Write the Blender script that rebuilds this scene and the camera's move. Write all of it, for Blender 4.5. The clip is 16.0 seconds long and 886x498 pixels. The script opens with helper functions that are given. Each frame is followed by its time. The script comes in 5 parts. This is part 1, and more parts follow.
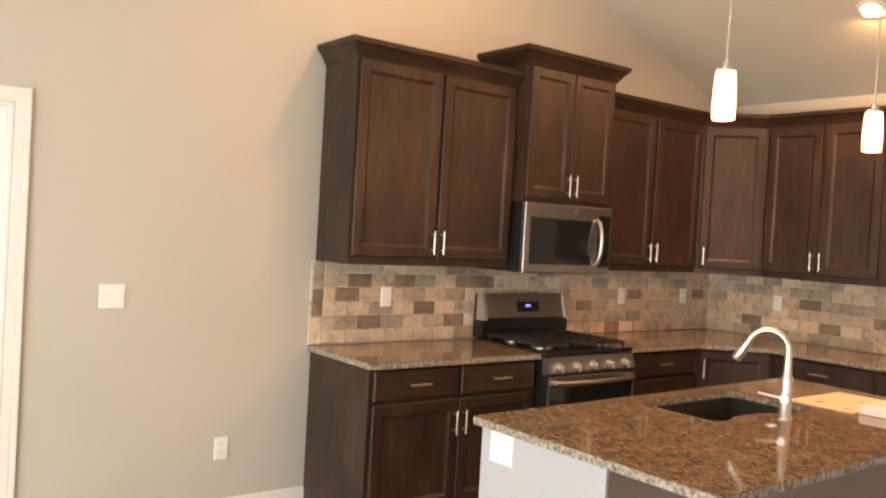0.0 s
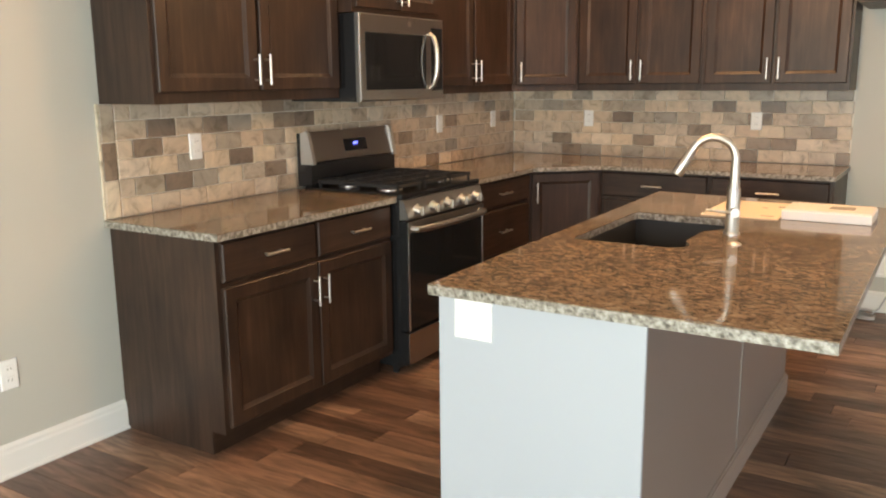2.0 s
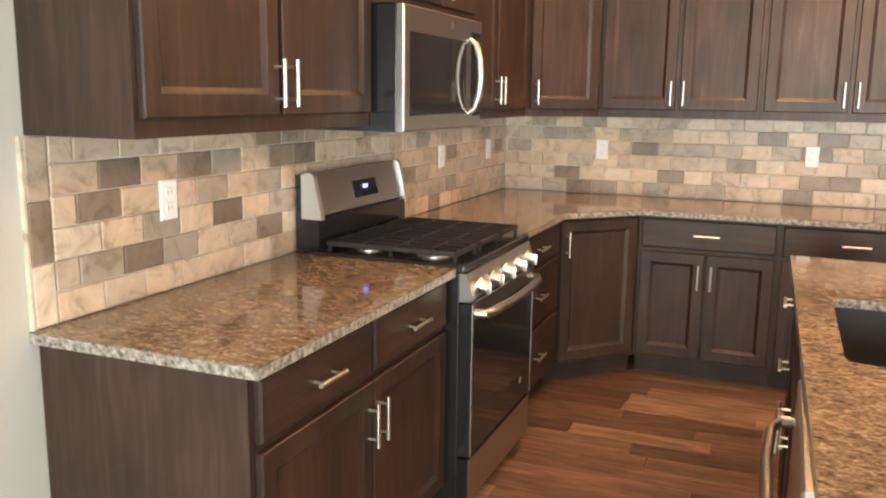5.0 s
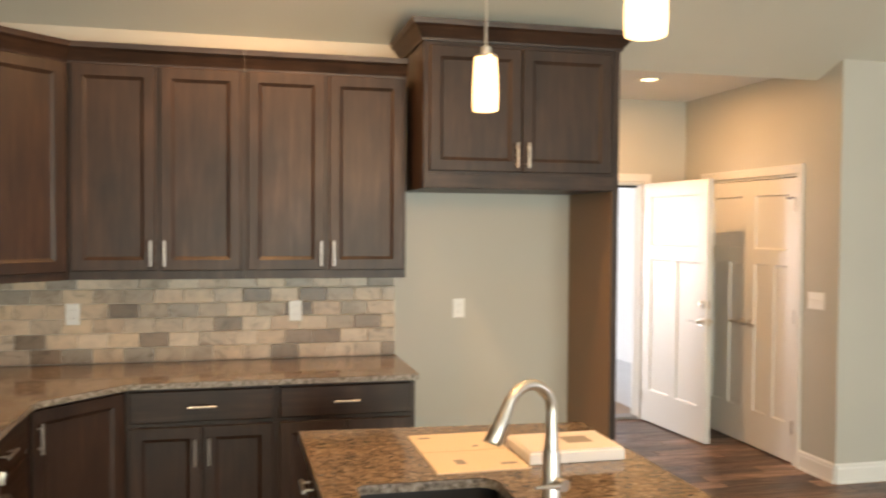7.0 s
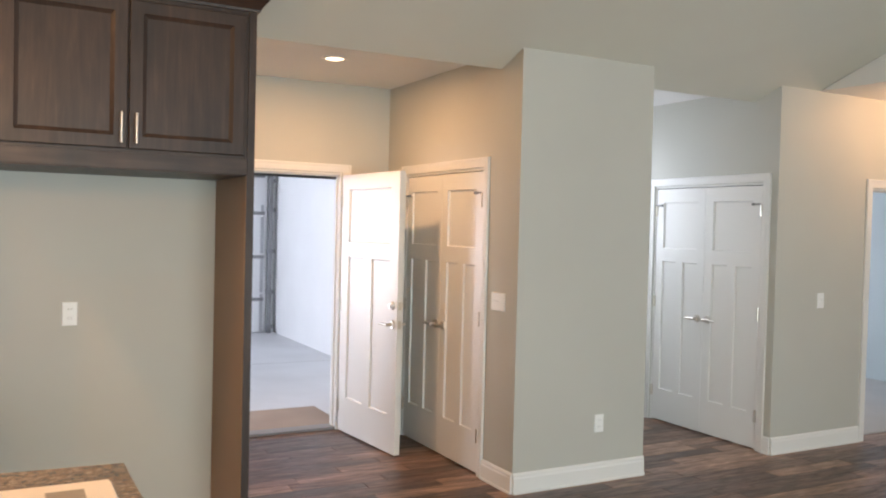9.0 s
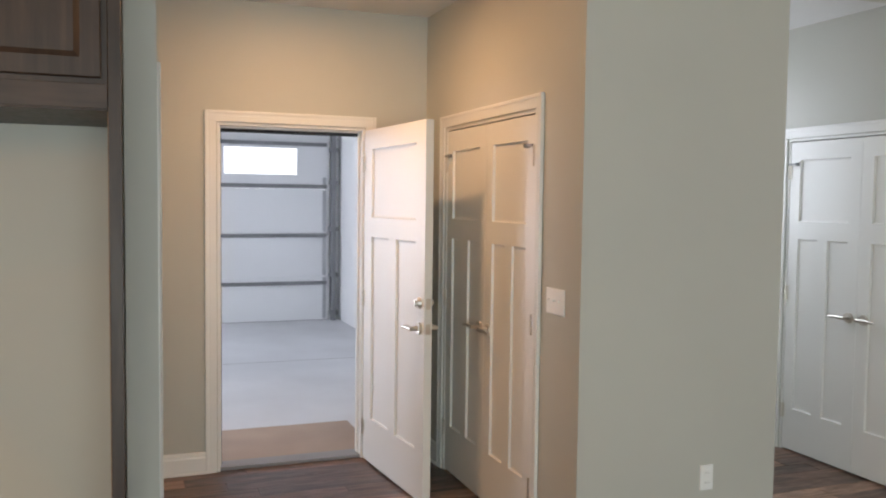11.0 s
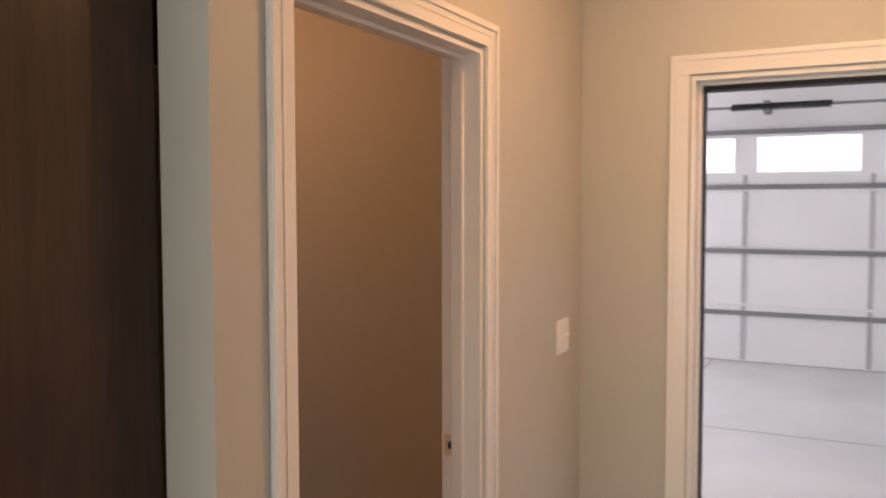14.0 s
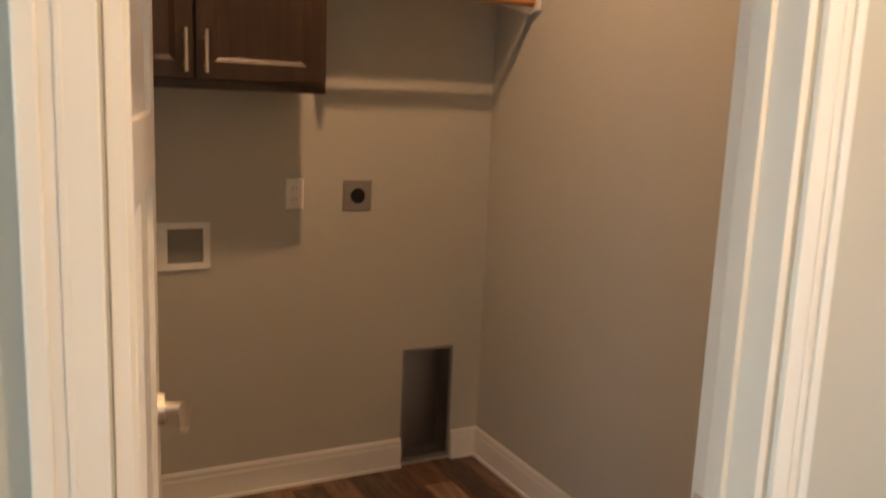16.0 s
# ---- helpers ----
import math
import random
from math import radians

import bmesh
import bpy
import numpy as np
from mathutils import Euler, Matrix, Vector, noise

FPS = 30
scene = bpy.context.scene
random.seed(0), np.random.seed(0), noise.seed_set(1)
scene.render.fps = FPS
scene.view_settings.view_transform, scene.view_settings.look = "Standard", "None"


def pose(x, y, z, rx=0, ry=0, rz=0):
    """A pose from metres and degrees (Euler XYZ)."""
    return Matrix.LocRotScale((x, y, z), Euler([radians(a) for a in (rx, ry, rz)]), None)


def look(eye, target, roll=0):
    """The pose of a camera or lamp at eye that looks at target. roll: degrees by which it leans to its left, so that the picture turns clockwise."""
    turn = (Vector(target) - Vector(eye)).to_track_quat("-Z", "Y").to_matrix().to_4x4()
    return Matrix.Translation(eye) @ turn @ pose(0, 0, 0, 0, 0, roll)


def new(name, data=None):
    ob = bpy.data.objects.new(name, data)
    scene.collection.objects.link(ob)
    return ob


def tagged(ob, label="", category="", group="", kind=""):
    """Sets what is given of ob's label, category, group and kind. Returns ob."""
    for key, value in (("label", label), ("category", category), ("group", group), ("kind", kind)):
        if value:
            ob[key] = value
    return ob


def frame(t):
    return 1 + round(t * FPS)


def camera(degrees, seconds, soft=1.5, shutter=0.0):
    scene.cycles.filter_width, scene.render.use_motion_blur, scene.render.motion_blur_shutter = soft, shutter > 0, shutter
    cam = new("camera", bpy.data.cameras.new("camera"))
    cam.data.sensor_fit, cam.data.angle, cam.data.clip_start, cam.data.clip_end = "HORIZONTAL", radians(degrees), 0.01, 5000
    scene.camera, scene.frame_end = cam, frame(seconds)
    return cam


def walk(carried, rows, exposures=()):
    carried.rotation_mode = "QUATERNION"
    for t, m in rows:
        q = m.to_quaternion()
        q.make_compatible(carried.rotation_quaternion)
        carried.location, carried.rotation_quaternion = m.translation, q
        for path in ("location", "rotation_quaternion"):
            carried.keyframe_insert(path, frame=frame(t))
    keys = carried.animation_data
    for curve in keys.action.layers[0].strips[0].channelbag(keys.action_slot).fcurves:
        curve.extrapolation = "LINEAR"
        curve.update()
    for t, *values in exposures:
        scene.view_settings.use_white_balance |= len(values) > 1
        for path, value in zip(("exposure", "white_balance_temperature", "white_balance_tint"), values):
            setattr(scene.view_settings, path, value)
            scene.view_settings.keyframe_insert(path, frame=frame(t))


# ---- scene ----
cam = camera(55.8, 16.0, soft=2.0, shutter=0.3)
PATH = [
    (0, (-5.901, -4.081, 1.587), (-4.68, -2.497, 1.543), 3.3),
    (0.5, (-5.938, -3.821, 1.535), (-4.588, -2.356, 1.355), 3.1),
    (1, (-5.879, -3.53, 1.485), (-4.441, -2.179, 1.154), 0.3),
    (1.5, (-5.843, -3.237, 1.462), (-4.268, -2.073, 1.058), 0.9),
    (2, (-5.807, -2.976, 1.472), (-4.143, -1.939, 1.073), -0.5),
    (2.5, (-5.634, -2.712, 1.542), (-3.931, -1.702, 1.255), -1.9),
    (3, (-5.563, -2.56, 1.607), (-3.847, -1.538, 1.494), -2.3),
    (3.2, (-5.556, -2.484, 1.621), (-3.83, -1.476, 1.554), -1.9),
    (5.5, (-4.952, -1.533, 1.47), (-3.095, -0.926, 1.042), 1.4),
    (6, (-4.849, -1.495, 1.539), (-2.889, -1.199, 1.278), 1.8),
    (6.5, (-4.791, -1.472, 1.593), (-2.795, -1.53, 1.468), 1.7),
    (7, (-4.797, -1.5, 1.668), (-2.853, -1.969, 1.612), 0.4),
    (7.5, (-4.817, -1.585, 1.671), (-2.99, -2.399, 1.649), -0.4),
    (8, (-4.759, -1.827, 1.646), (-2.982, -2.745, 1.635), -0.6),
    (8.5, (-4.675, -2.145, 1.65), (-2.908, -3.081, 1.619), 0.9),
    (8.7, (-4.596, -2.259, 1.649), (-2.838, -3.211, 1.601), 1.4),
    (11, (-3.183, -3.502, 1.617), (-1.315, -4.206, 1.502), 0.7),
    (11.5, (-2.903, -3.715, 1.653), (-0.984, -4.269, 1.551), 0.7),
    (12, (-2.531, -3.93, 1.6), (-0.547, -4.186, 1.56), -2.0),
    (12.5, (-2.167, -4.194, 1.584), (-0.168, -4.127, 1.578), -3.1),
    (13, (-1.829, -4.365, 1.605), (0.143, -4.048, 1.519), -1.9),
    (13.5, (-1.452, -4.437, 1.646), (0.454, -3.84, 1.528), -1.8),
    (14, (-1.099, -4.531, 1.626), (0.681, -3.625, 1.517), -0.1),
    (14.5, (-0.742, -4.535, 1.587), (0.865, -3.345, 1.516), 0.1),
    (15, (-0.443, -4.616, 1.649), (0.936, -3.169, 1.57), -0.0),
    (15.4, (-0.192, -4.555, 1.651), (0.976, -2.937, 1.512), 1.5),
    (15.7, (-0.055, -4.489, 1.635), (0.958, -2.781, 1.397), 2.2),
    (16, (0.059, -4.366, 1.557), (0.956, -2.613, 1.204), 2.4),
]
EXPO = [(0, -0.15, 7800, 28), (0.5, -0.14, 6900, 19), (1.5, -0.14, 6700, 17), (2, -0.05, 6800, 17), (2.5, 0.17, 7200, 18), (3, 0.38, 7700, 19), (5.5, 0.5, 6700, 20), (6, 0.48, 6800, 18),
        (6.5, 0.28, 7200, 21), (7, -0.2, 7200, 16), (7.5, -0.44, 6700, 16), (8.5, -0.36, 6250, 17), (11, -0.74, 6300, 16), (12, -0.95, 6350, 21), (12.5, -1.0, 6300, 23),
        (13.5, -0.72, 6500, 22), (14, -0.64, 7200, 26), (14.5, -0.62, 7700, 28), (15, -0.42, 7250, 23), (15.5, -0.13, 6900, 13), (16, 0.16, 5950, 5)]
PENDANTS = (-3.27, -2.15)
walk(cam, [(t, look(eye, target, roll)) for t, eye, target, roll in PATH], EXPO)

# ---- world and lights ----
world = bpy.data.worlds.new("sky")
scene.world = world
world.use_nodes = True
wn = world.node_tree
sky = wn.nodes.new("ShaderNodeTexSky")
sky.sky_type, sky.sun_disc = "NISHITA", False
sky.sun_elevation, sky.sun_rotation = radians(40), radians(200)
wn.links.new(sky.outputs[0], wn.nodes["Background"].inputs[0])
wn.nodes["Background"].inputs[1].default_value = 0.12


def area_lamp(name, m, w, h, power, colour):
    data = bpy.data.lights.new(name, "AREA")
    data.shape, data.size, data.size_y, data.energy, data.color = "RECTANGLE", w, h, power, colour
    ob = new(name, data)
    ob.matrix_world = m
    return ob


def bulb(name, at, power, colour, radius=0.05):
    data = bpy.data.lights.new(name, "POINT")
    data.energy, data.color, data.shadow_soft_size = power, colour, radius
    ob = new(name, data)
    ob.location = at
    return ob


DAY, WARM = (0.86, 0.94, 1.0), (1.0, 0.56, 0.24)
area_lamp("daylight_west", look((-8.55, -3.2, 1.12), (0, -3.4, 0.9)), 4.6, 1.9, 300, (0.83, 0.95, 1.0))
area_lamp("daylight_west_lawn", look((-8.53, -3.2, 0.6), (-1.0, -5.0, 3.0)), 4.6, 0.8, 95, (0.80, 1.0, 0.56))
# added fill from the south, with an assumed window round it
area_lamp("daylight_south_assumed", look((-6.1, -10.45, 1.5), (-5.6, 0, 1.2)), 3.6, 2.0, 110, (0.84, 0.92, 1.0))
# added garage light, set inside an unseen second bay
area_lamp("garage_bay_fill", look((7.9, 1.0, 1.3), (3, -2.5, 0.5)), 3.4, 2.2, 430, (0.91, 0.95, 1.0))
# fill lamp added inside the bedroom, which has no window here
area_lamp("bedroom_fill", look((3.4, -9.6, 1.6), (0, -9.3, 0.6)), 1.5, 1.4, 60, DAY)
# added lamp that brightens the alcove doors; the end wall has no window
area_lamp("alcove_fill", look((1.9, -6.94, 1.9), (0, -7.0, 1.2)), 0.9, 1.2, 26, DAY)

# ---- materials ----
def material(name, rough=0.5, metal=0.0, colour=(0.5, 0.5, 0.5)):
    m = bpy.data.materials.new(name)
    m.use_nodes = True
    b = m.node_tree.nodes["Principled BSDF"]
    b.inputs["Base Color"].default_value = (*colour, 1)
    b.inputs["Roughness"].default_value, b.inputs["Metallic"].default_value = rough, metal
    return m, m.node_tree, b


def node(t, kind, **inputs):
    n = t.nodes.new(kind)
    for k, v in inputs.items():
        n.inputs[k.replace("_", " ")].default_value = v
    return n


def coords(t, scale=(1, 1, 1), jitter=False):
    c, m = t.nodes.new("ShaderNodeTexCoord"), t.nodes.new("ShaderNodeMapping")
    m.inputs["Scale"].default_value = scale
    t.links.new(c.outputs["Object"], m.inputs[0])
    if jitter:
        info, mul = t.nodes.new("ShaderNodeObjectInfo"), node(t, "ShaderNodeMath")
        mul.operation = "MULTIPLY"
        mul.inputs[1].default_value = 37.0
        t.links.new(info.outputs["Random"], mul.inputs[0])
        t.links.new(mul.outputs[0], m.inputs["Location"])
    return m


def ramp(t, source, stops):
    r = t.nodes.new("ShaderNodeValToRGB")
    while len(r.color_ramp.elements) < len(stops):
        r.color_ramp.elements.new(0.5)
    for e, (p, c) in zip(r.color_ramp.elements, stops):
        e.position, e.color = p, (*c, 1) if len(c) == 3 else c
    t.links.new(source, r.inputs[0])
    return r


def noise_tex(t, vec, scale, detail=4, rough=0.55, distort=0.0):
    n = node(t, "ShaderNodeTexNoise", Scale=scale, Detail=detail, Roughness=rough, Distortion=distort)
    t.links.new(vec.outputs[0], n.inputs["Vector"])
    return n


def mix(t, fac, a, b, how="MIX"):
    m = t.nodes.new("ShaderNodeMix")
    m.data_type, m.blend_type = "RGBA", how
    for socket, v in ((m.inputs[0], fac), (m.inputs[6], a), (m.inputs[7], b)):
        if isinstance(v, (int, float)):
            socket.default_value = v
        elif isinstance(v, tuple):
            socket.default_value = (*v, 1)
        else:
            t.links.new(v, socket)
    return m.outputs[2]


def bump(t, b, height, strength, distance=0.002):
    n = node(t, "ShaderNodeBump", Strength=strength, Distance=distance)
    t.links.new(height, n.inputs["Height"])
    t.links.new(n.outputs[0], b.inputs["Normal"])


def paint(name, colour, rough=0.55, grain=90, strength=0.12, spread=0.06):
    m, t, b = material(name, rough, 0, colour)
    v = coords(t)
    big, fine = noise_tex(t, v, 0.9, 3), noise_tex(t, v, grain, 3)
    dark = tuple(c * (1 - spread) for c in colour)
    r = ramp(t, big.outputs[0], [(0.3, dark), (0.7, colour)])
    t.links.new(r.outputs[0], b.inputs["Base Color"])
    bump(t, b, fine.outputs[0], strength, 0.001)
    return m


def metal_mat(name, colour, rough, stretch=(1, 1, 1), amount=0.12):
    m, t, b = material(name, rough, 1.0, colour)
    n = noise_tex(t, coords(t, stretch), 60, 3)
    r = ramp(t, n.outputs[0], [(0.3, (rough - amount * rough,) * 3), (0.7, (rough + amount * rough,) * 3)])
    t.links.new(r.outputs[0], b.inputs["Roughness"])
    return m


def cabinet_wood(name, along):
    m, t, b = material(name, 0.34)
    b.inputs["Specular IOR Level"].default_value = 0.42
    s = {"z": (13, 13, 0.9), "x": (0.9, 13, 13)}[along]
    grain = noise_tex(t, coords(t, s, True), 3.2, 8, 0.62, 0.5)
    blotch = noise_tex(t, coords(t, (2.5, 2.5, 1.2), True), 2.2, 3)
    g = ramp(t, grain.outputs[0], [(0.25, (0.022, 0.0125, 0.0086)), (0.55, (0.041, 0.0232, 0.0156)), (0.8, (0.070, 0.0402, 0.0272))])
    k = ramp(t, blotch.outputs[0], [(0.3, (0.55, 0.55, 0.58)), (0.72, (1.35, 1.26, 1.18))])
    t.links.new(mix(t, 1.0, g.outputs[0], k.outputs[0], "MULTIPLY"), b.inputs["Base Color"])
    rr = ramp(t, grain.outputs[0], [(0.2, (0.50,) * 3), (0.8, (0.36,) * 3)])
    t.links.new(rr.outputs[0], b.inputs["Roughness"])
    bump(t, b, grain.outputs[0], 0.10, 0.0008)
    return m


WALL = paint("wall_paint", (0.53, 0.522, 0.475))
WALL_PALE = paint("pale_blue_grey_paint", (0.60, 0.66, 0.68))
WALL_GARAGE = paint("garage_drywall", (0.88, 0.89, 0.90), 0.7, 40, 0.2)
CEIL = paint("ceiling_paint", (0.70, 0.695, 0.62), 0.7, 55, 0.25)
CEIL_WHITE = paint("white_ceiling_paint", (0.78, 0.77, 0.76), 0.7, 55, 0.25)
TRIM = paint("white_trim_paint", (0.80, 0.79, 0.77), 0.32, 30, 0.04, 0.03)
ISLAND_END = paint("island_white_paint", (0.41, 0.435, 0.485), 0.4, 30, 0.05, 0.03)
ISLAND_BACK = paint("island_taupe_paint", (0.27, 0.22, 0.20), 0.5, 60, 0.1)
ISLAND_TRIM = paint("island_taupe_trim", (0.33, 0.275, 0.25), 0.4, 30, 0.05)
PLASTIC = paint("white_plastic", (0.86, 0.86, 0.85), 0.3, 10, 0.0, 0.01)
WOOD, WOOD_X = cabinet_wood("dark_stained_maple", "z"), cabinet_wood("dark_stained_maple_crosswise", "x")
STEEL = metal_mat("brushed_stainless", (0.43, 0.41, 0.39), 0.30, (1, 40, 40))
NICKEL = metal_mat("brushed_nickel", (0.66, 0.62, 0.57), 0.34, amount=0.06)
SATIN = metal_mat("satin_steel", (0.62, 0.61, 0.60), 0.48, amount=0.05)
BLACK, t_, b_ = material("black_enamel", 0.18, 0, (0.012, 0.012, 0.013))
IRON = paint("cast_iron", (0.022, 0.022, 0.023), 0.6, 200, 0.3, 0.2)
GLASS_BLACK, t_, b_ = material("dark_oven_glass", 0.06, 0, (0.010, 0.011, 0.012))
SINK = paint("dark_composite_sink", (0.035, 0.034, 0.034), 0.45, 220, 0.15, 0.2)
RUBBER, t_, b_ = material("black_weatherstrip", 0.7, 0, (0.015, 0.015, 0.016))
BAR, t_, b_ = material("grey_print", 0.6, 0, (0.30, 0.27, 0.24))
CABLE = paint("grey_braided_line", (0.42, 0.42, 0.43), 0.45, 60, 0.1, 0.05)
CARD = paint("cream_card", (0.80, 0.66, 0.49), 0.55, 60, 0.05, 0.06)
PAPER = paint("white_card_box", (0.84, 0.82, 0.80), 0.5, 60, 0.05, 0.04)
PINK = paint("peach_paper", (0.82, 0.75, 0.68), 0.5, 60, 0.05, 0.06)
VENEER = paint("pale_maple_veneer", (0.30, 0.175, 0.09), 0.45, 30, 0.05, 0.2)
DOWEL = paint("varnished_pine_dowel", (0.50, 0.24, 0.09), 0.35, 40, 0.05, 0.2)
STRUT = paint("galvanised_steel", (0.27, 0.275, 0.29), 0.5, 30, 0.1, 0.2)
DOORSKIN = paint("garage_door_white_steel", (0.86, 0.87, 0.89), 0.45, 30, 0.08, 0.03)
STILE = paint("pale_grey_door_stile", (0.50, 0.51, 0.54), 0.5, 30, 0.08, 0.08)
PAN = metal_mat("galvanised_pan", (0.30, 0.29, 0.28), 0.32)
GREYMETAL = paint("grey_metal_plate", (0.26, 0.25, 0.235), 0.45, 30, 0.05, 0.1)


def granite():
    m, t, b = material("brown_speckled_granite", 0.07)
    v = coords(t)
    flow = noise_tex(t, coords(t, (1.5, 0.9, 1.0)), 36, 7, 0.64, 0.9)
    speck = noise_tex(t, v, 95, 4, 0.6)
    big = noise_tex(t, v, 5, 3)
    vor = node(t, "ShaderNodeTexVoronoi", Scale=150)
    t.links.new(v.outputs[0], vor.inputs["Vector"])
    a = ramp(t, flow.outputs[0], [(0.27, (0.036, 0.026, 0.019)), (0.39, (0.120, 0.086, 0.058)), (0.52, (0.225, 0.165, 0.112)), (0.68, (0.40, 0.325, 0.24))])
    s = ramp(t, speck.outputs[0], [(0.34, (0.45, 0.42, 0.40)), (0.5, (0.95, 0.95, 0.95)), (0.68, (1.4, 1.38, 1.35))])
    c = mix(t, 0.65, a.outputs[0], s.outputs[0], "MULTIPLY")
    d = ramp(t, vor.outputs["Distance"], [(0.10, (0.55, 0.5, 0.47)), (0.35, (1, 1, 1))])
    c = mix(t, 0.4, c, d.outputs[0], "MULTIPLY")
    k = ramp(t, big.outputs[0], [(0.3, (0.8, 0.8, 0.82)), (0.7, (1.15, 1.1, 1.05))])
    t.links.new(mix(t, 1.0, c, k.outputs[0], "MULTIPLY"), b.inputs["Base Color"])
    return m


GRANITE = granite()
# same granite as the top; the paler tones paint in daylight sheen
GRANITE_EDGE, t_, b_ = material("chiselled_granite_edge_with_sheen", 0.3)
v_ = coords(t_)
n_ = noise_tex(t_, v_, 60, 5, 0.65)
r_ = ramp(t_, n_.outputs[0], [(0.35, (0.05, 0.043, 0.035)), (0.47, (0.22, 0.195, 0.16)), (0.64, (0.44, 0.415, 0.37))])
t_.links.new(r_.outputs[0], b_.inputs["Base Color"])
bump(t_, b_, noise_tex(t_, v_, 45, 4).outputs[0], 0.9, 0.006)


def tile_mat(name, stops):
    m, t, b = material(name, 0.36)
    info = t.nodes.new("ShaderNodeObjectInfo")
    v = coords(t, (1, 1, 1), True)
    cloud, fine = noise_tex(t, v, 11, 5, 0.65, 1.0), noise_tex(t, v, 90, 4)
    base = ramp(t, info.outputs["Random"], [(i / len(stops), c) for i, c in enumerate(stops)])
    base.color_ramp.interpolation = "CONSTANT"
    k = ramp(t, cloud.outputs[0], [(0.30, (0.45, 0.42, 0.39)), (0.47, (0.95, 0.95, 0.95)), (0.7, (1.22, 1.22, 1.22))])
    t.links.new(mix(t, 0.85, base.outputs[0], k.outputs[0], "MULTIPLY"), b.inputs["Base Color"])
    bump(t, b, fine.outputs[0], 0.25, 0.001)
    return m


TILE = tile_mat("tumbled_travertine_tile", [(0.56, 0.44, 0.325), (0.63, 0.525, 0.415), (0.52, 0.40, 0.295), (0.58, 0.465, 0.35), (0.50, 0.41, 0.32), (0.60, 0.475, 0.345)])
TILE_DARK = tile_mat("dark_travertine_tile", [(0.26, 0.195, 0.145), (0.20, 0.15, 0.115), (0.30, 0.23, 0.175)])
TILE_GREY = tile_mat("grey_travertine_tile", [(0.38, 0.315, 0.245), (0.33, 0.285, 0.235), (0.42, 0.34, 0.26)])
TILE_PALE = tile_mat("pale_travertine_tile", [(0.66, 0.56, 0.43), (0.62, 0.52, 0.39)])
GROUT = paint("pale_grout", (0.76, 0.71, 0.62), 0.8, 150, 0.3)


def plank_mat(name, island):
    m, t, b = material(name, 0.30)
    b.inputs["Specular IOR Level"].default_value = 0.75
    if island:
        g = t.nodes.new("ShaderNodeNewGeometry")
        rnd = g.outputs["Random Per Island"]
        v = coords(t, (1, 1, 1))
    else:
        rnd = t.nodes.new("ShaderNodeObjectInfo").outputs["Random"]
        v = coords(t, (1, 1, 1), True)
    st = t.nodes.new("ShaderNodeMapping")
    st.inputs["Scale"].default_value = (11, 1.5, 1)
    t.links.new(v.outputs[0], st.inputs[0])
    grain, cloud = noise_tex(t, st, 2.6, 7, 0.60, 1.2), noise_tex(t, st, 0.8, 4, 0.6, 0.8)
    base = ramp(t, rnd, [(0.0, (0.078, 0.041, 0.027)), (0.3, (0.128, 0.068, 0.044)), (0.6, (0.185, 0.101, 0.065)), (0.85, (0.29, 0.172, 0.113))])
    k = ramp(t, grain.outputs[0], [(0.28, (0.32, 0.29, 0.27)), (0.48, (0.88, 0.88, 0.88)), (0.70, (1.55, 1.52, 1.5))])
    c = mix(t, 0.9, base.outputs[0], k.outputs[0], "MULTIPLY")
    q = ramp(t, cloud.outputs[0], [(0.32, (0.42, 0.40, 0.38)), (0.68, (1.5, 1.48, 1.46))])
    t.links.new(mix(t, 0.8, c, q.outputs[0], "MULTIPLY"), b.inputs["Base Color"])
    rr = ramp(t, grain.outputs[0], [(0.3, (0.50,) * 3), (0.7, (0.30,) * 3)])
    t.links.new(rr.outputs[0], b.inputs["Roughness"])
    bump(t, b, grain.outputs[0], 0.25, 0.0012)
    return m


PLANK, PLANK_FAR = plank_mat("dark_hickory_plank", False), plank_mat("dark_hickory_plank_joined", True)
CONCRETE = paint("garage_concrete", (0.70, 0.71, 0.73), 0.5, 25, 0.25, 0.16)
CARPET = paint("pale_carpet", (0.52, 0.50, 0.48), 0.95, 300, 0.9, 0.12)
MAT = paint("worn_brown_entry_boards", (0.46, 0.36, 0.29), 0.85, 60, 0.5, 0.35)


def glow(name, colour, strength):
    m, t, b = material(name, 0.3, 0, (0.9, 0.85, 0.75))
    b.inputs["Emission Color"].default_value, b.inputs["Emission Strength"].default_value = (*colour, 1), strength
    return m


SHADE = glow("lit_frosted_glass", (1.0, 0.62, 0.28), 4.5)
SHADE_HALL = glow("lit_ceiling_glass", (1.0, 0.70, 0.38), 6.0)
BLUE_LED = glow("blue_clock_digits", (0.05, 0.10, 1.0), 3.0)
OUTSIDE = glow("bright_overcast_outside", (0.92, 0.97, 1.0), 5.5)
GLASS, t_, b_ = material("window_glass", 0.0)
b_.inputs["Transmission Weight"].default_value, b_.inputs["IOR"].default_value = 1.0, 1.45


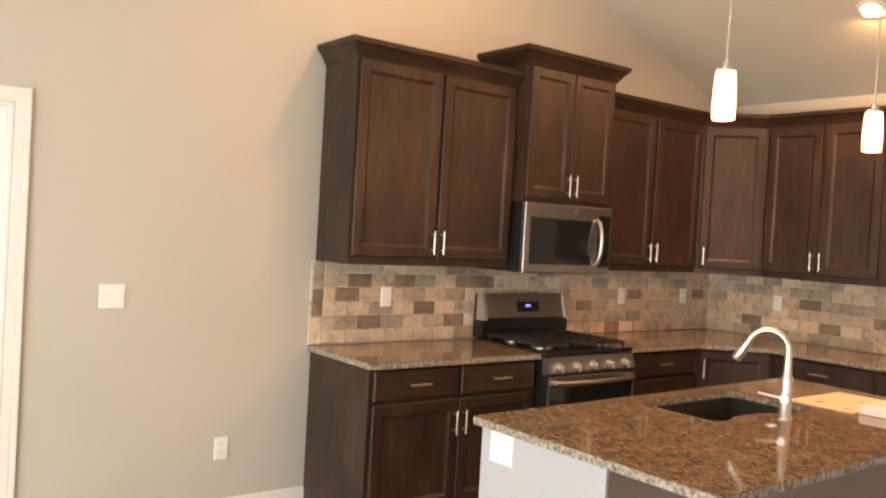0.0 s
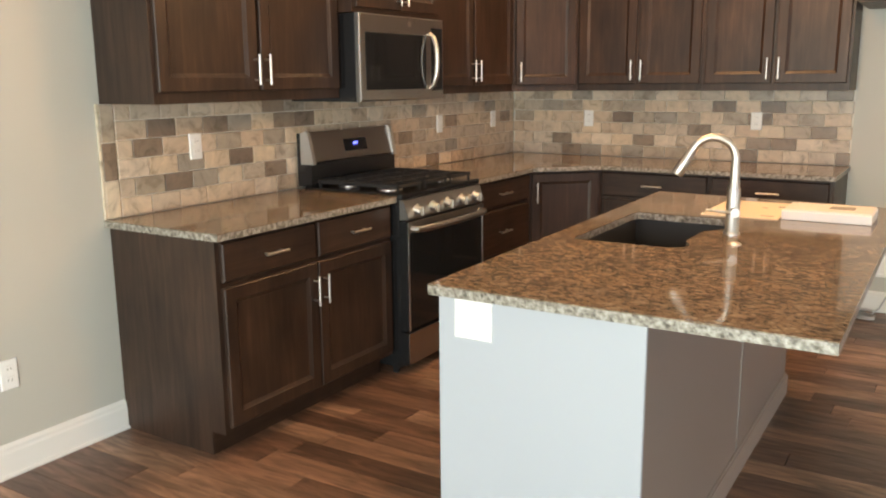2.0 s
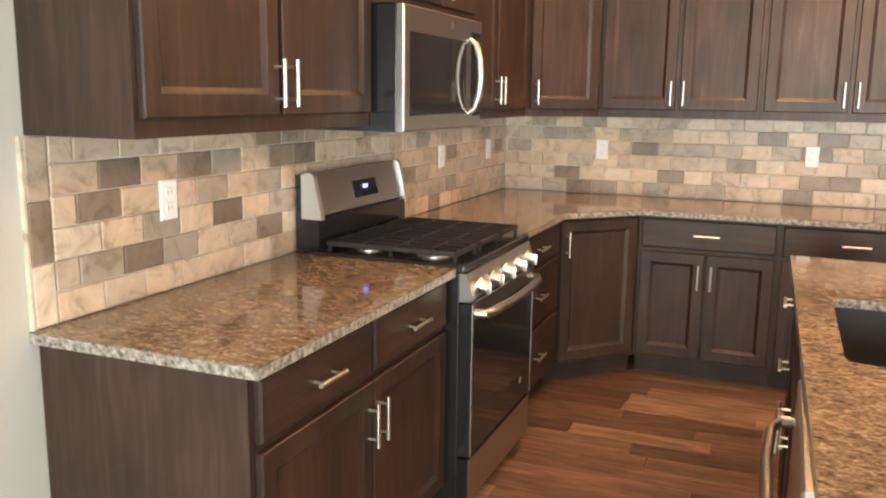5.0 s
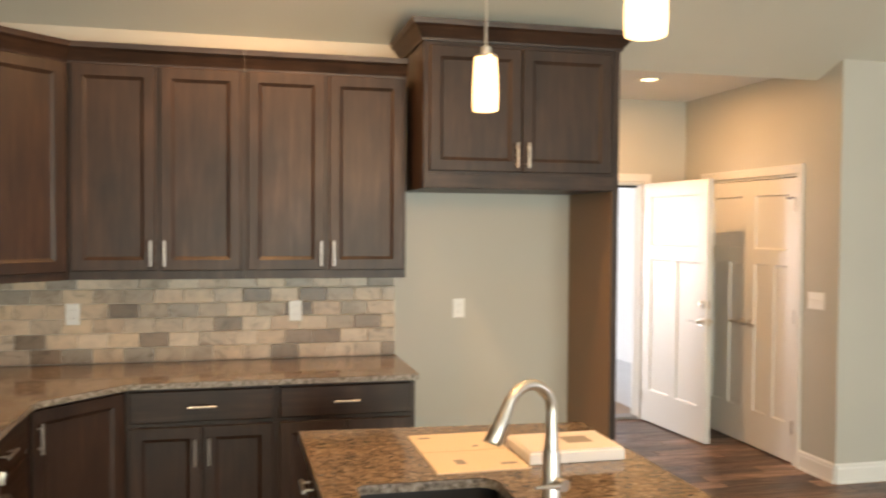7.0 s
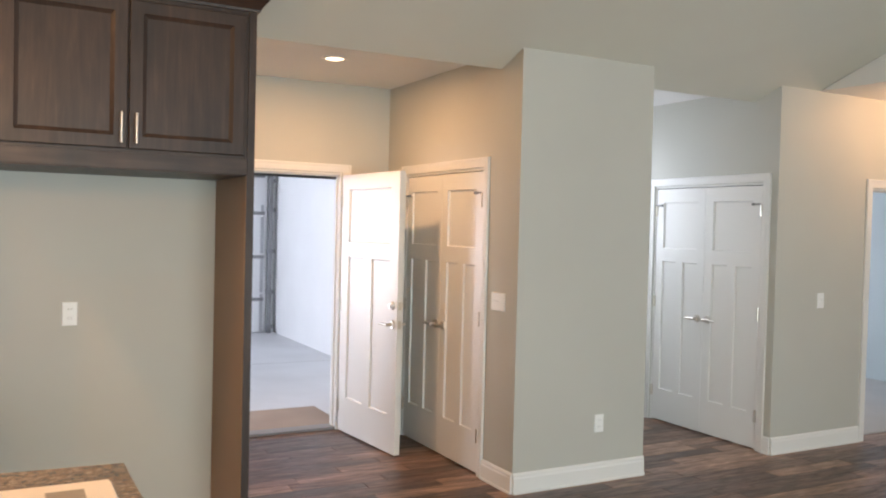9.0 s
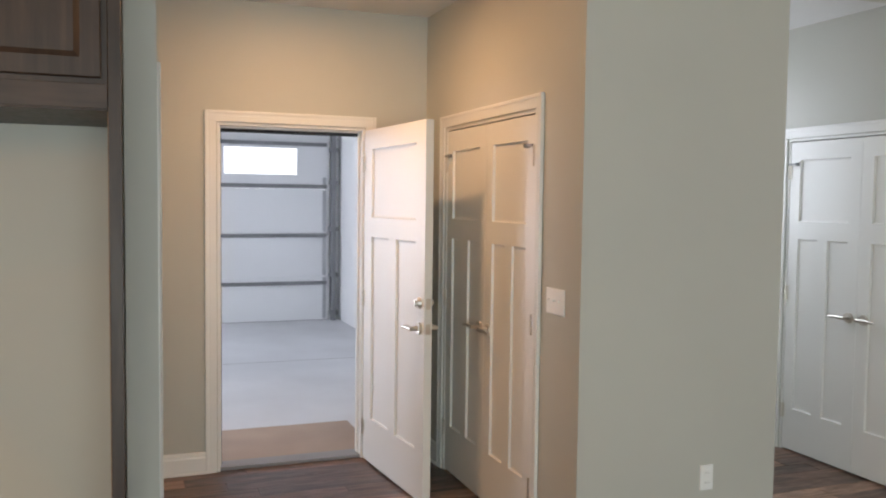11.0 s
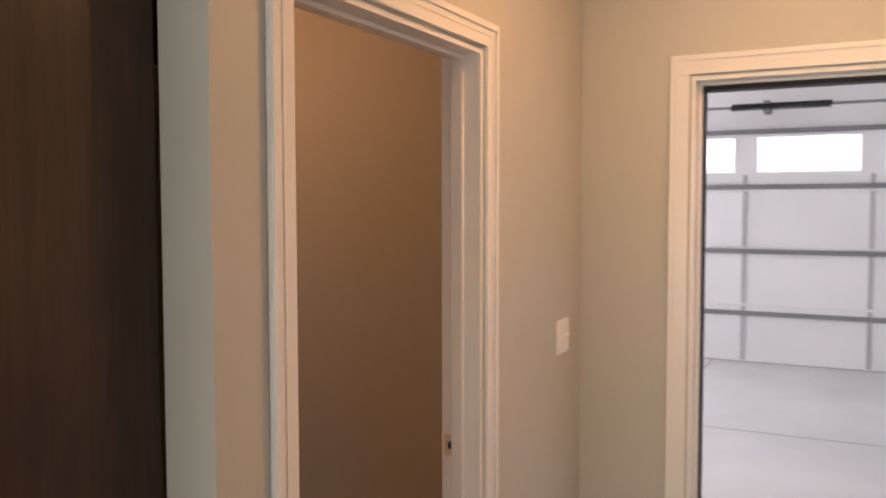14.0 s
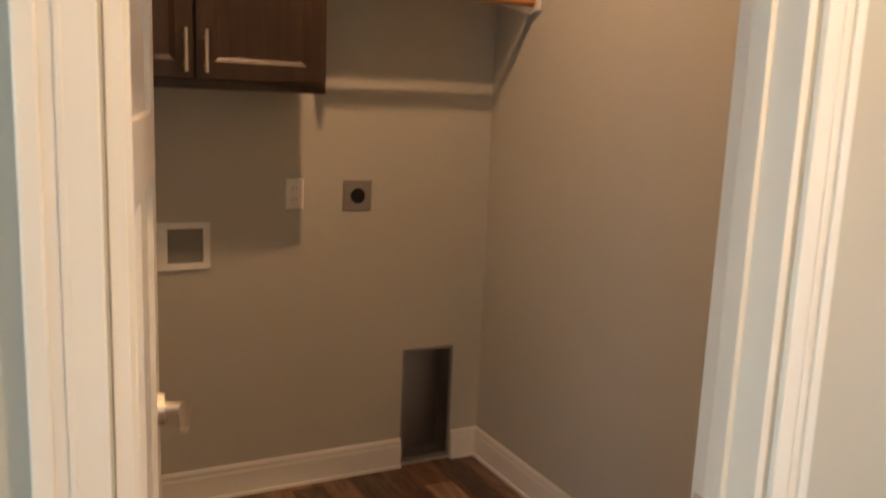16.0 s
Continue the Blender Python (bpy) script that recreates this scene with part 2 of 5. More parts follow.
# ---- mesh helpers ----
def box(bm, x0, x1, y0, y1, z0, z1, bevel=0.0):
    x0, x1, y0, y1, z0, z1 = min(x0, x1), max(x0, x1), min(y0, y1), max(y0, y1), min(z0, z1), max(z0, z1)
    made = bmesh.ops.create_cube(bm, size=1.0, matrix=Matrix.Translation(((x0 + x1) / 2, (y0 + y1) / 2, (z0 + z1) / 2)) @ Matrix.Diagonal((x1 - x0, y1 - y0, z1 - z0, 1)))
    if bevel:
        edges = list({e for v in made["verts"] for e in v.link_edges})
        bmesh.ops.bevel(bm, geom=edges, offset=bevel, segments=2, affect="EDGES", profile=0.6)
    return bm


def cyl(bm, a, b, r0, r1=None, seg=20):
    a, b = Vector(a), Vector(b)
    d = b - a
    m = Matrix.Translation((a + b) / 2) @ d.to_track_quat("Z", "Y").to_matrix().to_4x4()
    bmesh.ops.create_cone(bm, cap_ends=True, segments=seg, radius1=r0, radius2=r0 if r1 is None else r1, depth=d.length, matrix=m)
    return bm


def lathe(bm, profile, at=(0, 0, 0), seg=28):
    rings = [[bm.verts.new((at[0] + r * math.cos(2 * math.pi * k / seg), at[1] + r * math.sin(2 * math.pi * k / seg), at[2] + z)) for k in range(seg)] for r, z in profile]
    for p, q in zip(rings, rings[1:]):
        for k in range(seg):
            bm.faces.new((p[k], p[(k + 1) % seg], q[(k + 1) % seg], q[k]))
    bm.faces.new(rings[0][::-1]), bm.faces.new(rings[-1])
    return bm


def tube(bm, pts, radius, seg=14):
    """A round bar through points, with a radius or one for each point."""
    pts = [Vector(p) for p in pts]
    rad = radius if isinstance(radius, (list, tuple)) else [radius] * len(pts)
    rings, up = [], None
    for i, p in enumerate(pts):
        d = (pts[min(i + 1, len(pts) - 1)] - pts[max(i - 1, 0)]).normalized()
        if up is None:
            up = d.orthogonal().normalized()
        up = (up - d * up.dot(d)).normalized()
        side = d.cross(up)
        rings.append([bm.verts.new(p + rad[i] * (up * math.cos(2 * math.pi * k / seg) + side * math.sin(2 * math.pi * k / seg))) for k in range(seg)])
    for p, q in zip(rings, rings[1:]):
        for k in range(seg):
            bm.faces.new((p[k], p[(k + 1) % seg], q[(k + 1) % seg], q[k]))
    bm.faces.new(rings[0][::-1]), bm.faces.new(rings[-1])
    return bm


def outline_prism(bm, loops, thick, place):
    """A slab with an outline and holes, drawn in (u, v) and given depth; place maps (u, v, w) to the world."""
    edges = []
    for loop in loops:
        vs = [bm.verts.new(place(u, v, 0)) for u, v in loop]
        edges += [bm.edges.new((vs[i], vs[(i + 1) % len(vs)])) for i in range(len(vs))]
    made = bmesh.ops.triangle_fill(bm, use_beauty=True, use_dissolve=False, edges=edges)
    faces = [g for g in made["geom"] if isinstance(g, bmesh.types.BMFace)]
    ext = bmesh.ops.extrude_face_region(bm, geom=faces)
    step = Vector(place(0, 0, thick)) - Vector(place(0, 0, 0))
    bmesh.ops.translate(bm, vec=step, verts=[g for g in ext["geom"] if isinstance(g, bmesh.types.BMVert)])
    return bm


def ringed(bm, x0, x1, z0, z1, rings, y_back):
    """A panel facing -y: rectangles stepped inwards, each (inset, y), closed at the back."""
    loops = []
    for inset, y in [(0, y_back)] + list(rings):
        loops.append([bm.verts.new(p) for p in ((x0 + inset, y, z0 + inset), (x1 - inset, y, z0 + inset), (x1 - inset, y, z1 - inset), (x0 + inset, y, z1 - inset))])
    for p, q in zip(loops, loops[1:]):
        for k in range(4):
            bm.faces.new((p[k], p[(k + 1) % 4], q[(k + 1) % 4], q[k]))
    bm.faces.new(loops[-1]), bm.faces.new(loops[0][::-1])
    return bm


def finish(name, bm, mat, smooth=False):
    bmesh.ops.recalc_face_normals(bm, faces=bm.faces)
    me = bpy.data.meshes.new(name)
    bm.to_mesh(me)
    bm.free()
    me.materials.append(mat)
    if smooth:
        me.shade_smooth()
        me.set_sharp_from_angle(angle=radians(38))
    return me


def part(name, bm, mat, parent, label="", smooth=False, at=None):
    ob = new(name, finish(name, bm, mat, smooth))
    ob.parent = parent
    if at is not None:
        ob.matrix_basis = at
    return tagged(ob, label)


def solo(name, bm, mat, label, category, m=None, kind="", group="", smooth=False):
    ob = new(name, finish(name, bm, mat, smooth))
    if m is not None:
        ob.matrix_world = m
    return tagged(ob, label, category, group, kind)


def thing(name, m, label, category, group="", kind=""):
    ob = new(name)
    ob.empty_display_size = 0.1
    ob.matrix_world = m
    return tagged(ob, label, category, group, kind)


def B(*args, **kw):
    return box(bmesh.new(), *args, **kw)


def XZ(y):
    return lambda u, v, w: (u, y + w, v)


def YZ(x):
    return lambda u, v, w: (x + w, u, v)


def XY(z):
    return lambda u, v, w: (u, v, z + w)

# ---- setting ----
def ceil_z(x):
    return 2.757 + 0.38 * (-0.13 - x) if x > -5.5 else 2.757 + 0.38 * 5.37 - 0.38 * (-5.5 - x)


HALL_Z = 2.76


def wall(name, loops, thick, place, mat=WALL, label="grey-beige painted wall"):
    return solo(name, outline_prism(bmesh.new(), loops, thick, place), mat, label, "wall", kind="structure")


def rect(a, b, c, d):
    return [(a, c), (b, c), (b, d), (a, d)]


wall("wall_north", [[(-8.6, 0), (-6.01, 0), (-6.01, 2.04), (-5.17, 2.04), (-5.17, 0), (0.12, 0), (0.12, 2.74), (-0.13, 2.83), (-5.5, 4.87), (-8.6, 3.70)]], 0.12, XZ(0.0))
wall("wall_east", [rect(-3.45, 0.0, 0, 2.80)], 0.12, YZ(0.0))
wall("wall_stub", [rect(-3.60, -3.492, 0, 2.82)], 0.20, YZ(-0.08))
wall("wall_laundry_south", [[(0.12, 0), (0.125, 0), (0.125, 2.04), (0.970, 2.04), (0.970, 0), (1.83, 0), (1.83, HALL_Z), (0.12, HALL_Z)]], 0.12, XZ(-3.60))
wall("wall_hall_end", [[(-5.39, 0), (-4.87, 0), (-4.87, 2.055), (-3.985, 2.055), (-3.985, 0), (-1.18, 0), (-1.18, 2.9), (-5.39, 2.9)]], 0.14, YZ(1.83))
wall("wall_laundry_north", [rect(0.12, 1.83, 0, HALL_Z), rect(1.468, 1.682, 0.03, 0.51)], 0.12, XZ(-1.30))
wall("wall_closet", [[(-0.01, 0), (0.295, 0), (0.295, 2.045), (1.475, 2.045), (1.475, 0), (1.83, 0), (1.83, HALL_Z), (-0.01, HALL_Z)]], 0.12, XZ(-5.39))
wall("wall_pier", [rect(-6.32, -5.27, 0, 2.82)], 0.12, YZ(-0.13))
wall("wall_alcove_north", [rect(-0.01, 2.1, 0, HALL_Z)], 0.12, XZ(-6.32))
wall("wall_alcove_end", [rect(-7.68, -6.32, 0, HALL_Z)], 0.12, YZ(2.1))
wall("wall_alcove_south", [[(-0.01, 0), (0.0, 0), (0.0, 2.045), (1.18, 2.045), (1.18, 0), (2.1, 0), (2.1, HALL_Z), (-0.01, HALL_Z)]], 0.12, XZ(-7.68))
wall("wall_bedroom_front", [[(-10.5, 0), (-9.48, 0), (-9.48, 2.045), (-8.64, 2.045), (-8.64, 0), (-7.56, 0), (-7.56, 2.82), (-10.5, 2.82)]], 0.12, YZ(-0.13))
wall("wall_closet_rear", [rect(0.1, 1.7, 0, 2.4)], 0.05, XZ(-5.95))
wall("wall_closet_rear_south", [rect(-0.01, 1.4, 0, 2.4)], 0.05, XZ(-8.25))
wall("wall_south", [[(-8.6, 0), (-0.13, 0), (-0.13, 2.82), (-5.5, 4.87), (-8.6, 3.70)], rect(-8.0, -4.2, 0.4, 2.5)], -0.15, XZ(-10.5))
wall("wall_west", [rect(-10.5, 0.0, 0, 3.70), rect(-5.6, -0.8, 0.08, 2.12)], -0.15, YZ(-8.6))
# bedroom beyond the far doorway
wall("wall_bedroom_north", [rect(-0.01, 3.6, 0, 2.5)], 0.05, XZ(-8.32), WALL_PALE, "pale blue-grey painted bedroom wall")
wall("wall_bedroom_south", [rect(-0.01, 3.6, 0, 2.5)], -0.1, XZ(-11.4), WALL_PALE, "pale blue-grey painted bedroom wall")
wall("wall_bedroom_east", [rect(-11.4, -8.27, 0, 2.5)], 0.1, YZ(3.6), WALL_PALE, "pale blue-grey painted bedroom wall")
# garage
wall("wall_garage_south", [rect(1.97, 8.15, -0.12, 3.0)], -0.1, XZ(-6.20), WALL_GARAGE, "white garage drywall")
wall("wall_garage_north", [rect(1.97, 8.15, -0.12, 3.0)], 0.1, XZ(3.0), WALL_GARAGE, "white garage drywall")
wall("wall_garage_front", [[(-6.3, -0.12), (-6.04, -0.12), (-6.04, 2.34), (-1.00, 2.34), (-1.00, -0.12), (-0.6, -0.12), (-0.6, 2.34), (2.6, 2.34), (2.6, -0.12), (3.1, -0.12), (3.1, 3.0), (-6.3, 3.0)]], 0.12, YZ(8.02), WALL_GARAGE, "white garage drywall round the bays")
wall("wall_garage_rear", [rect(-1.18, 3.0, -0.12, 3.0)], 0.1, YZ(1.87), WALL_GARAGE, "white garage drywall")
wall("wall_garage_rear_south", [rect(-6.4, -5.39, -0.12, 3.0)], 0.1, YZ(1.87), WALL_GARAGE, "white garage drywall")

# ceilings
bm = bmesh.new()
outline_prism(bm, [[(0.12, ceil_z(0.12)), (-5.5, ceil_z(-5.5)), (-8.75, ceil_z(-8.75)), (-8.75, ceil_z(-8.75) + 0.15), (-5.5, ceil_z(-5.5) + 0.15), (0.12, ceil_z(0.12) + 0.15)]], -10.7, XZ(0.1))
solo("ceiling", bm, CEIL, "vaulted painted ceiling", "ceiling", kind="structure")
solo("ceiling_hall", outline_prism(bmesh.new(), [rect(-0.126, 2.2, -7.7, -1.2)], 0.1, XY(HALL_Z)), CEIL_WHITE, "flat white hall ceiling", "ceiling", kind="structure")
bm = bmesh.new()
outline_prism(bm, [[(-0.13, 2.755), (-3.2, 2.755), (-3.2, ceil_z(-3.2) - 0.004), (-0.135, ceil_z(-0.135) - 0.004)]], -2.5, XZ(-7.98))
solo("ceiling_dropped", bm, CEIL_WHITE, "dropped flat ceiling with a sloped upper edge", "ceiling", kind="structure")
solo("ceiling_bedroom", B(-0.01, 3.7, -11.5, -8.25, 2.5, 2.6), CEIL_WHITE, "flat white bedroom ceiling", "ceiling", kind="structure")
solo("ceiling_garage", B(1.97, 8.15, -6.4, 3.1, 3.0, 3.1), WALL_GARAGE, "white garage ceiling", "ceiling", kind="structure")

# floors
floor = solo("floor", B(-8.75, 1.97, -10.6, 0.1, -0.10, -0.012), PLANK_FAR, "dark brown wood plank floor", "floor", kind="structure")
solo("floor_alcove_closets", B(1.97, 2.2, -7.7, -6.2, -0.10, -0.012), PLANK_FAR, "dark brown wood floor", "floor", kind="structure")
solo("floor_bedroom", B(-0.005, 3.7, -11.5, -8.2, -0.011, 0.012), CARPET, "pale grey carpet", "floor", kind="structure")
gar = solo("floor_garage", B(1.975, 8.9, -6.4, 3.1, -0.25, -0.02), CONCRETE, "smooth pale concrete garage floor", "floor", kind="structure")
for y in (-3.1, 0.2):
    part("control_joint", B(1.98, 8.0, y - 0.006, y + 0.006, -0.019, -0.0185), GREYMETAL, gar)
part("control_joint", B(5.2, 5.212, -6.19, 3.0, -0.019, -0.0185), GREYMETAL, gar)
solo("outside_drive", B(8.9, 40, -30, 30, -0.35, -0.06), CONCRETE, "pale concrete drive outside the garage", "ground", kind="structure")
solo("entry_landing", B(1.98, 2.75, -5.0, -3.7, -0.019, -0.004, bevel=0.004), MAT, "worn brown boards below the garage door sill", "landing", kind="structure")


# ---- trim ----
def casing(name, opening, m, deep, label="white painted door casing", jamb_mat=TRIM, stop=True, wide=0.068):
    """A cased opening; local x along the wall, the room at -y, wall depth towards +y."""
    w, h = opening
    th = thing(name, m, label, "door casing", kind="structure")
    bm = bmesh.new()
    for x0, x1, z0, z1 in ((-wide, -0.004, 0, h + 0.004), (w + 0.004, w + wide, 0, h + 0.004), (-wide, w + wide, h + 0.004, h + wide)):
        box(bm, x0, x1, -0.013, -0.001, z0, z1, 0.002)
    part("casing_flat", bm, TRIM, th)
    bm = bmesh.new()
    for x0, x1, z0, z1 in ((-wide, -wide + 0.018, 0, h + wide), (w + wide - 0.018, w + wide, 0, h + wide), (-wide + 0.018, w + wide - 0.018, h + wide - 0.018, h + wide)):
        box(bm, x0, x1, -0.0185, -0.0135, z0, z1, 0.0025)
    part("casing_back_band", bm, TRIM, th)
    bm = bmesh.new()
    for x0, x1, z0, z1 in ((-wide + 0.03, -wide + 0.036, 0, h + wide - 0.03), (w + wide - 0.036, w + wide - 0.03, 0, h + wide - 0.03), (-wide + 0.03, w + wide - 0.03, h + wide - 0.036, h + wide - 0.03)):
        box(bm, x0, x1, -0.0148, -0.0135, z0, z1, 0.0006)
    part("casing_bead", bm, TRIM, th)
    bm = bmesh.new()
    for x0, x1, z0, z1 in ((0.001, 0.016, 0, h), (w - 0.016, w - 0.001, 0, h), (0.016, w - 0.016, h - 0.016, h - 0.001)):
        box(bm, x0, x1, 0.0, deep, z0, z1, 0.001)
    part("jamb", bm, jamb_mat, th)
    if stop:
        bm = bmesh.new()
        for x0, x1, z0, z1 in ((0.0165, 0.028, 0, h - 0.017), (w - 0.028, w - 0.0165, 0, h - 0.017), (0.028, w - 0.028, h - 0.028, h - 0.017)):
            box(bm, x0, x1, deep * 0.42, deep * 0.42 + 0.034, z0, z1, 0.002)
        part("door_stop", bm, jamb_mat, th)
    return th


casing("door_casing_north", (0.84, 2.04), pose(-6.01, 0, 0), 0.118)
laundry_case = casing("door_casing_laundry", (0.845, 2.04), pose(0.125, -3.60, 0), 0.118)
casing("door_casing_garage", (0.885, 2.055), pose(1.83, -3.985, 0, 0, 0, -90), 0.138, "white door casing with a black weatherstrip")
casing("door_casing_closet", (1.18, 2.045), pose(1.475, -5.27, 0, 0, 0, 180), 0.118, "white casing round double closet doors", stop=False)
casing("door_casing_alcove", (1.18, 2.045), pose(1.18, -7.56, 0, 0, 0, 180), 0.118, "white casing round double closet doors", stop=False)
casing("door_casing_bedroom", (0.84, 2.045), pose(-0.13, -8.64, 0, 0, 0, -90), 0.118)
part("strike_plate", B(0.826, 0.8285, 0.075, 0.110, 0.925, 0.985), NICKEL, laundry_case, "brushed nickel strike plate")
part("latch_hole", B(0.8255, 0.8265, 0.085, 0.098, 0.945, 0.965), RUBBER, laundry_case)


def baseboard(name, a, b, side):
    """A skirting from a to b on the floor; side: +1 when the room lies to the left of that way."""
    a, b = Vector((*a, 0)), Vector((*b, 0))
    d = (b - a).normalized()
    n = Vector((-d.y, d.x, 0)) * side
    bm = bmesh.new()
    prof = [(0.001, 0), (0.015, 0), (0.015, 0.095), (0.012, 0.105), (0.012, 0.118), (0.005, 0.13), (0.001, 0.13)]
    rings = [[bm.verts.new(p + n * o + Vector((0, 0, z))) for o, z in prof] for p in (a, b)]
    k = len(prof)
    for i in range(k):
        bm.faces.new((rings[0][i], rings[0][(i + 1) % k], rings[1][(i + 1) % k], rings[1][i]))
    bm.faces.new(rings[0]), bm.faces.new(rings[1])
    ob = solo(name, bm, TRIM, "white painted baseboard", "baseboard", kind="structure")
    mid = (a + b) / 2 + n * 0.02
    L = (b - a).length
    shoe = box(bmesh.new(), -L / 2, L / 2, -0.005, 0.005, 0.0, 0.014, 0.003)
    bmesh.ops.transform(shoe, matrix=Matrix.Translation(mid) @ Matrix.Rotation(math.atan2(d.y, d.x), 4, "Z"), verts=shoe.verts)
    part("shoe_moulding", shoe, TRIM, ob)
    return ob


baseboard("baseboard", (-5.10, 0), (-3.64, 0), -1)
baseboard("baseboard", (-8.6, 0), (-6.08, 0), -1)
baseboard("baseboard", (0, -2.40), (0, -3.45), -1)
baseboard("baseboard", (-0.08, -3.495), (-0.08, -3.60), -1)
baseboard("baseboard", (-0.08, -3.60), (0.057, -3.60), -1)
baseboard("baseboard", (1.038, -3.60), (1.83, -3.60), -1)
baseboard("baseboard", (1.83, -3.60), (1.83, -3.917), -1)
baseboard("baseboard", (1.83, -4.938), (1.83, -5.27), -1)
baseboard("baseboard", (1.83, -5.27), (1.543, -5.27), -1)
baseboard("baseboard", (0.227, -5.27), (-0.13, -5.27), -1)
baseboard("baseboard", (-0.13, -5.27), (-0.13, -6.32), -1)
baseboard("baseboard", (-0.13, -6.32), (2.1, -6.32), -1)
baseboard("baseboard", (2.1, -6.32), (2.1, -7.56), -1)
baseboard("baseboard", (2.1, -7.56), (1.248, -7.56), -1)
baseboard("baseboard", (-0.068, -7.56), (-0.13, -7.56), -1)
baseboard("baseboard", (-0.13, -7.56), (-0.13, -8.572), -1)
baseboard("baseboard", (0.12, -1.30), (1.46, -1.30), -1)
baseboard("baseboard", (1.70, -1.30), (1.83, -1.30), -1)
baseboard("baseboard", (1.83, -1.30), (1.83, -3.48), -1)
baseboard("baseboard", (3.6, -8.32), (3.6, -11.4), -1)
baseboard("baseboard", (3.6, -8.32), (0, -8.32), 1)


# ---- doors ----
def lever(parent, at, toward, out, mat=NICKEL):
    """A lever handle: a rose on the face and a bar that turns sideways."""
    at, toward, out = Vector(at), Vector(toward), Vector(out)
    bm = bmesh.new()
    cyl(bm, at, at + out * 0.012, 0.032, 0.030, 24)
    cyl(bm, at + out * 0.012, at + out * 0.05, 0.013, 0.011, 14)
    base = at + out * 0.05
    pts = [base - toward * 0.012, base + toward * 0.02, base + toward * 0.055 + Vector((0, 0, 0.004)), base + toward * 0.085, base + toward * 0.112 - Vector((0, 0, 0.003))]
    tube(bm, pts, [0.011, 0.012, 0.010, 0.009, 0.007])
    part("lever_handle", bm, mat, parent, "brushed nickel lever handle", True)


def hinge(parent, x, y, z):
    bm = box(bmesh.new(), x - 0.016, x + 0.016, y - 0.002, y + 0.002, z - 0.045, z + 0.045, 0.001)
    cyl(bm, (x, y - 0.006, z - 0.048), (x, y - 0.006, z + 0.048), 0.006, None, 10)
    part("hinge", bm, NICKEL, parent, "brushed nickel hinge")


def panel_door(bm, w, h, t=0.035, stile=0.11, mullion=0.10):
    """A craftsman leaf: one upright-cornered panel above, two tall ones below, sunk on both faces."""
    top = (stile, w - stile, 1.50, h - 0.115)
    mid = w / 2
    low = [(stile, mid - mullion / 2, 0.27, 1.385), (mid + mullion / 2, w - stile, 0.27, 1.385)]
    panels = [top] + low
    xs = [0, stile, mid - mullion / 2, mid + mullion / 2, w - stile, w]
    zs = [0, 0.27, 1.385, 1.50, h - 0.115, h]
    for face, step in ((0.0, 1), (t, -1)):
        for i in range(5):
            for j in range(5):
                cx, cz = (xs[i] + xs[i + 1]) / 2, (zs[j] + zs[j + 1]) / 2
                if any(a < cx < b and c < cz < d for a, b, c, d in panels):
                    continue
                bm.faces.new([bm.verts.new(p) for p in ((xs[i], face, zs[j]), (xs[i + 1], face, zs[j]), (xs[i + 1], face, zs[j + 1]), (xs[i], face, zs[j + 1]))])
        for a, b, c, d in panels:
            loops = []
            for inset, y in ((0, 0), (0.003, 0.010), (0.012, 0.012)):
                yy = face + step * y
                loops.append([bm.verts.new(p) for p in ((a + inset, yy, c + inset), (b - inset, yy, c + inset), (b - inset, yy, d - inset), (a + inset, yy, d - inset))])
            for p, q in zip(loops, loops[1:]):
                for k in range(4):
                    bm.faces.new((p[k], p[(k + 1) % 4], q[(k + 1) % 4], q[k]))
            bm.faces.new(loops[-1])
    for quad in (((0, 0, 0), (0, t, 0), (0, t, h), (0, 0, h)), ((w, 0, 0), (w, t, 0), (w, t, h), (w, 0, h)), ((0, 0, h), (w, 0, h), (w, t, h), (0, t, h)), ((0, 0, 0), (w, 0, 0), (w, t, 0), (0, t, 0))):
        bm.faces.new([bm.verts.new(p) for p in quad])
    bmesh.ops.remove_doubles(bm, verts=bm.verts, dist=0.0002)
    return bm


def double_doors(m, w, label):
    """Two narrow leaves that meet in the middle; hinges on the outer sides, two levers."""
    for side in (0, 1):
        leaf_w = w / 2 - 0.004
        d = thing("closet_door", m @ pose(0.003 if side == 0 else w / 2 + 0.001, 0.004, 0.012), label, "door", "double closet doors")
        part("leaf", panel_door(bmesh.new(), leaf_w, 2.01, 0.035, 0.085, 0.085), TRIM, d)
        lx = leaf_w - 0.055 if side == 0 else 0.055
        lever(d, (lx, 0, 0.93), (-1 if side == 0 else 1, 0, 0), (0, -1, 0))
        hx = 0.0 if side == 0 else leaf_w
        for z in (0.25, 1.03, 1.82):
            hinge(d, hx, -0.003, z)
        bm = box(bmesh.new(), hx - 0.075 if hx else hx, hx if hx else 0.075, -0.020, -0.012, 1.862, 1.874, 0.002)
        cyl(bm, (hx - 0.07 if hx else 0.07, -0.026, 1.868), (hx - 0.07 if hx else 0.07, -0.004, 1.868), 0.010, None, 12)
        part("hinge_pin_stop", bm, STRUT, d, "dark hinge pin door stop")


double_doors(pose(1.475 - 0.017, -5.27, 0, 0, 0, 180), 1.18 - 0.034, "white painted three-panel closet door, closed, nickel lever")
double_doors(pose(1.18 - 0.017, -7.56, 0, 0, 0, 180), 1.18 - 0.034, "white painted three-panel closet door, closed, nickel lever")

# garage entry door, standing open into the hall
ang = math.degrees(math.atan2(-4.945 + 4.862, 0.905 - 1.80))
gdoor = thing("garage_entry_door", pose(1.80, -4.862, 0.012, 0, 0, ang), "white three-panel entry door standing open into the hall", "door")
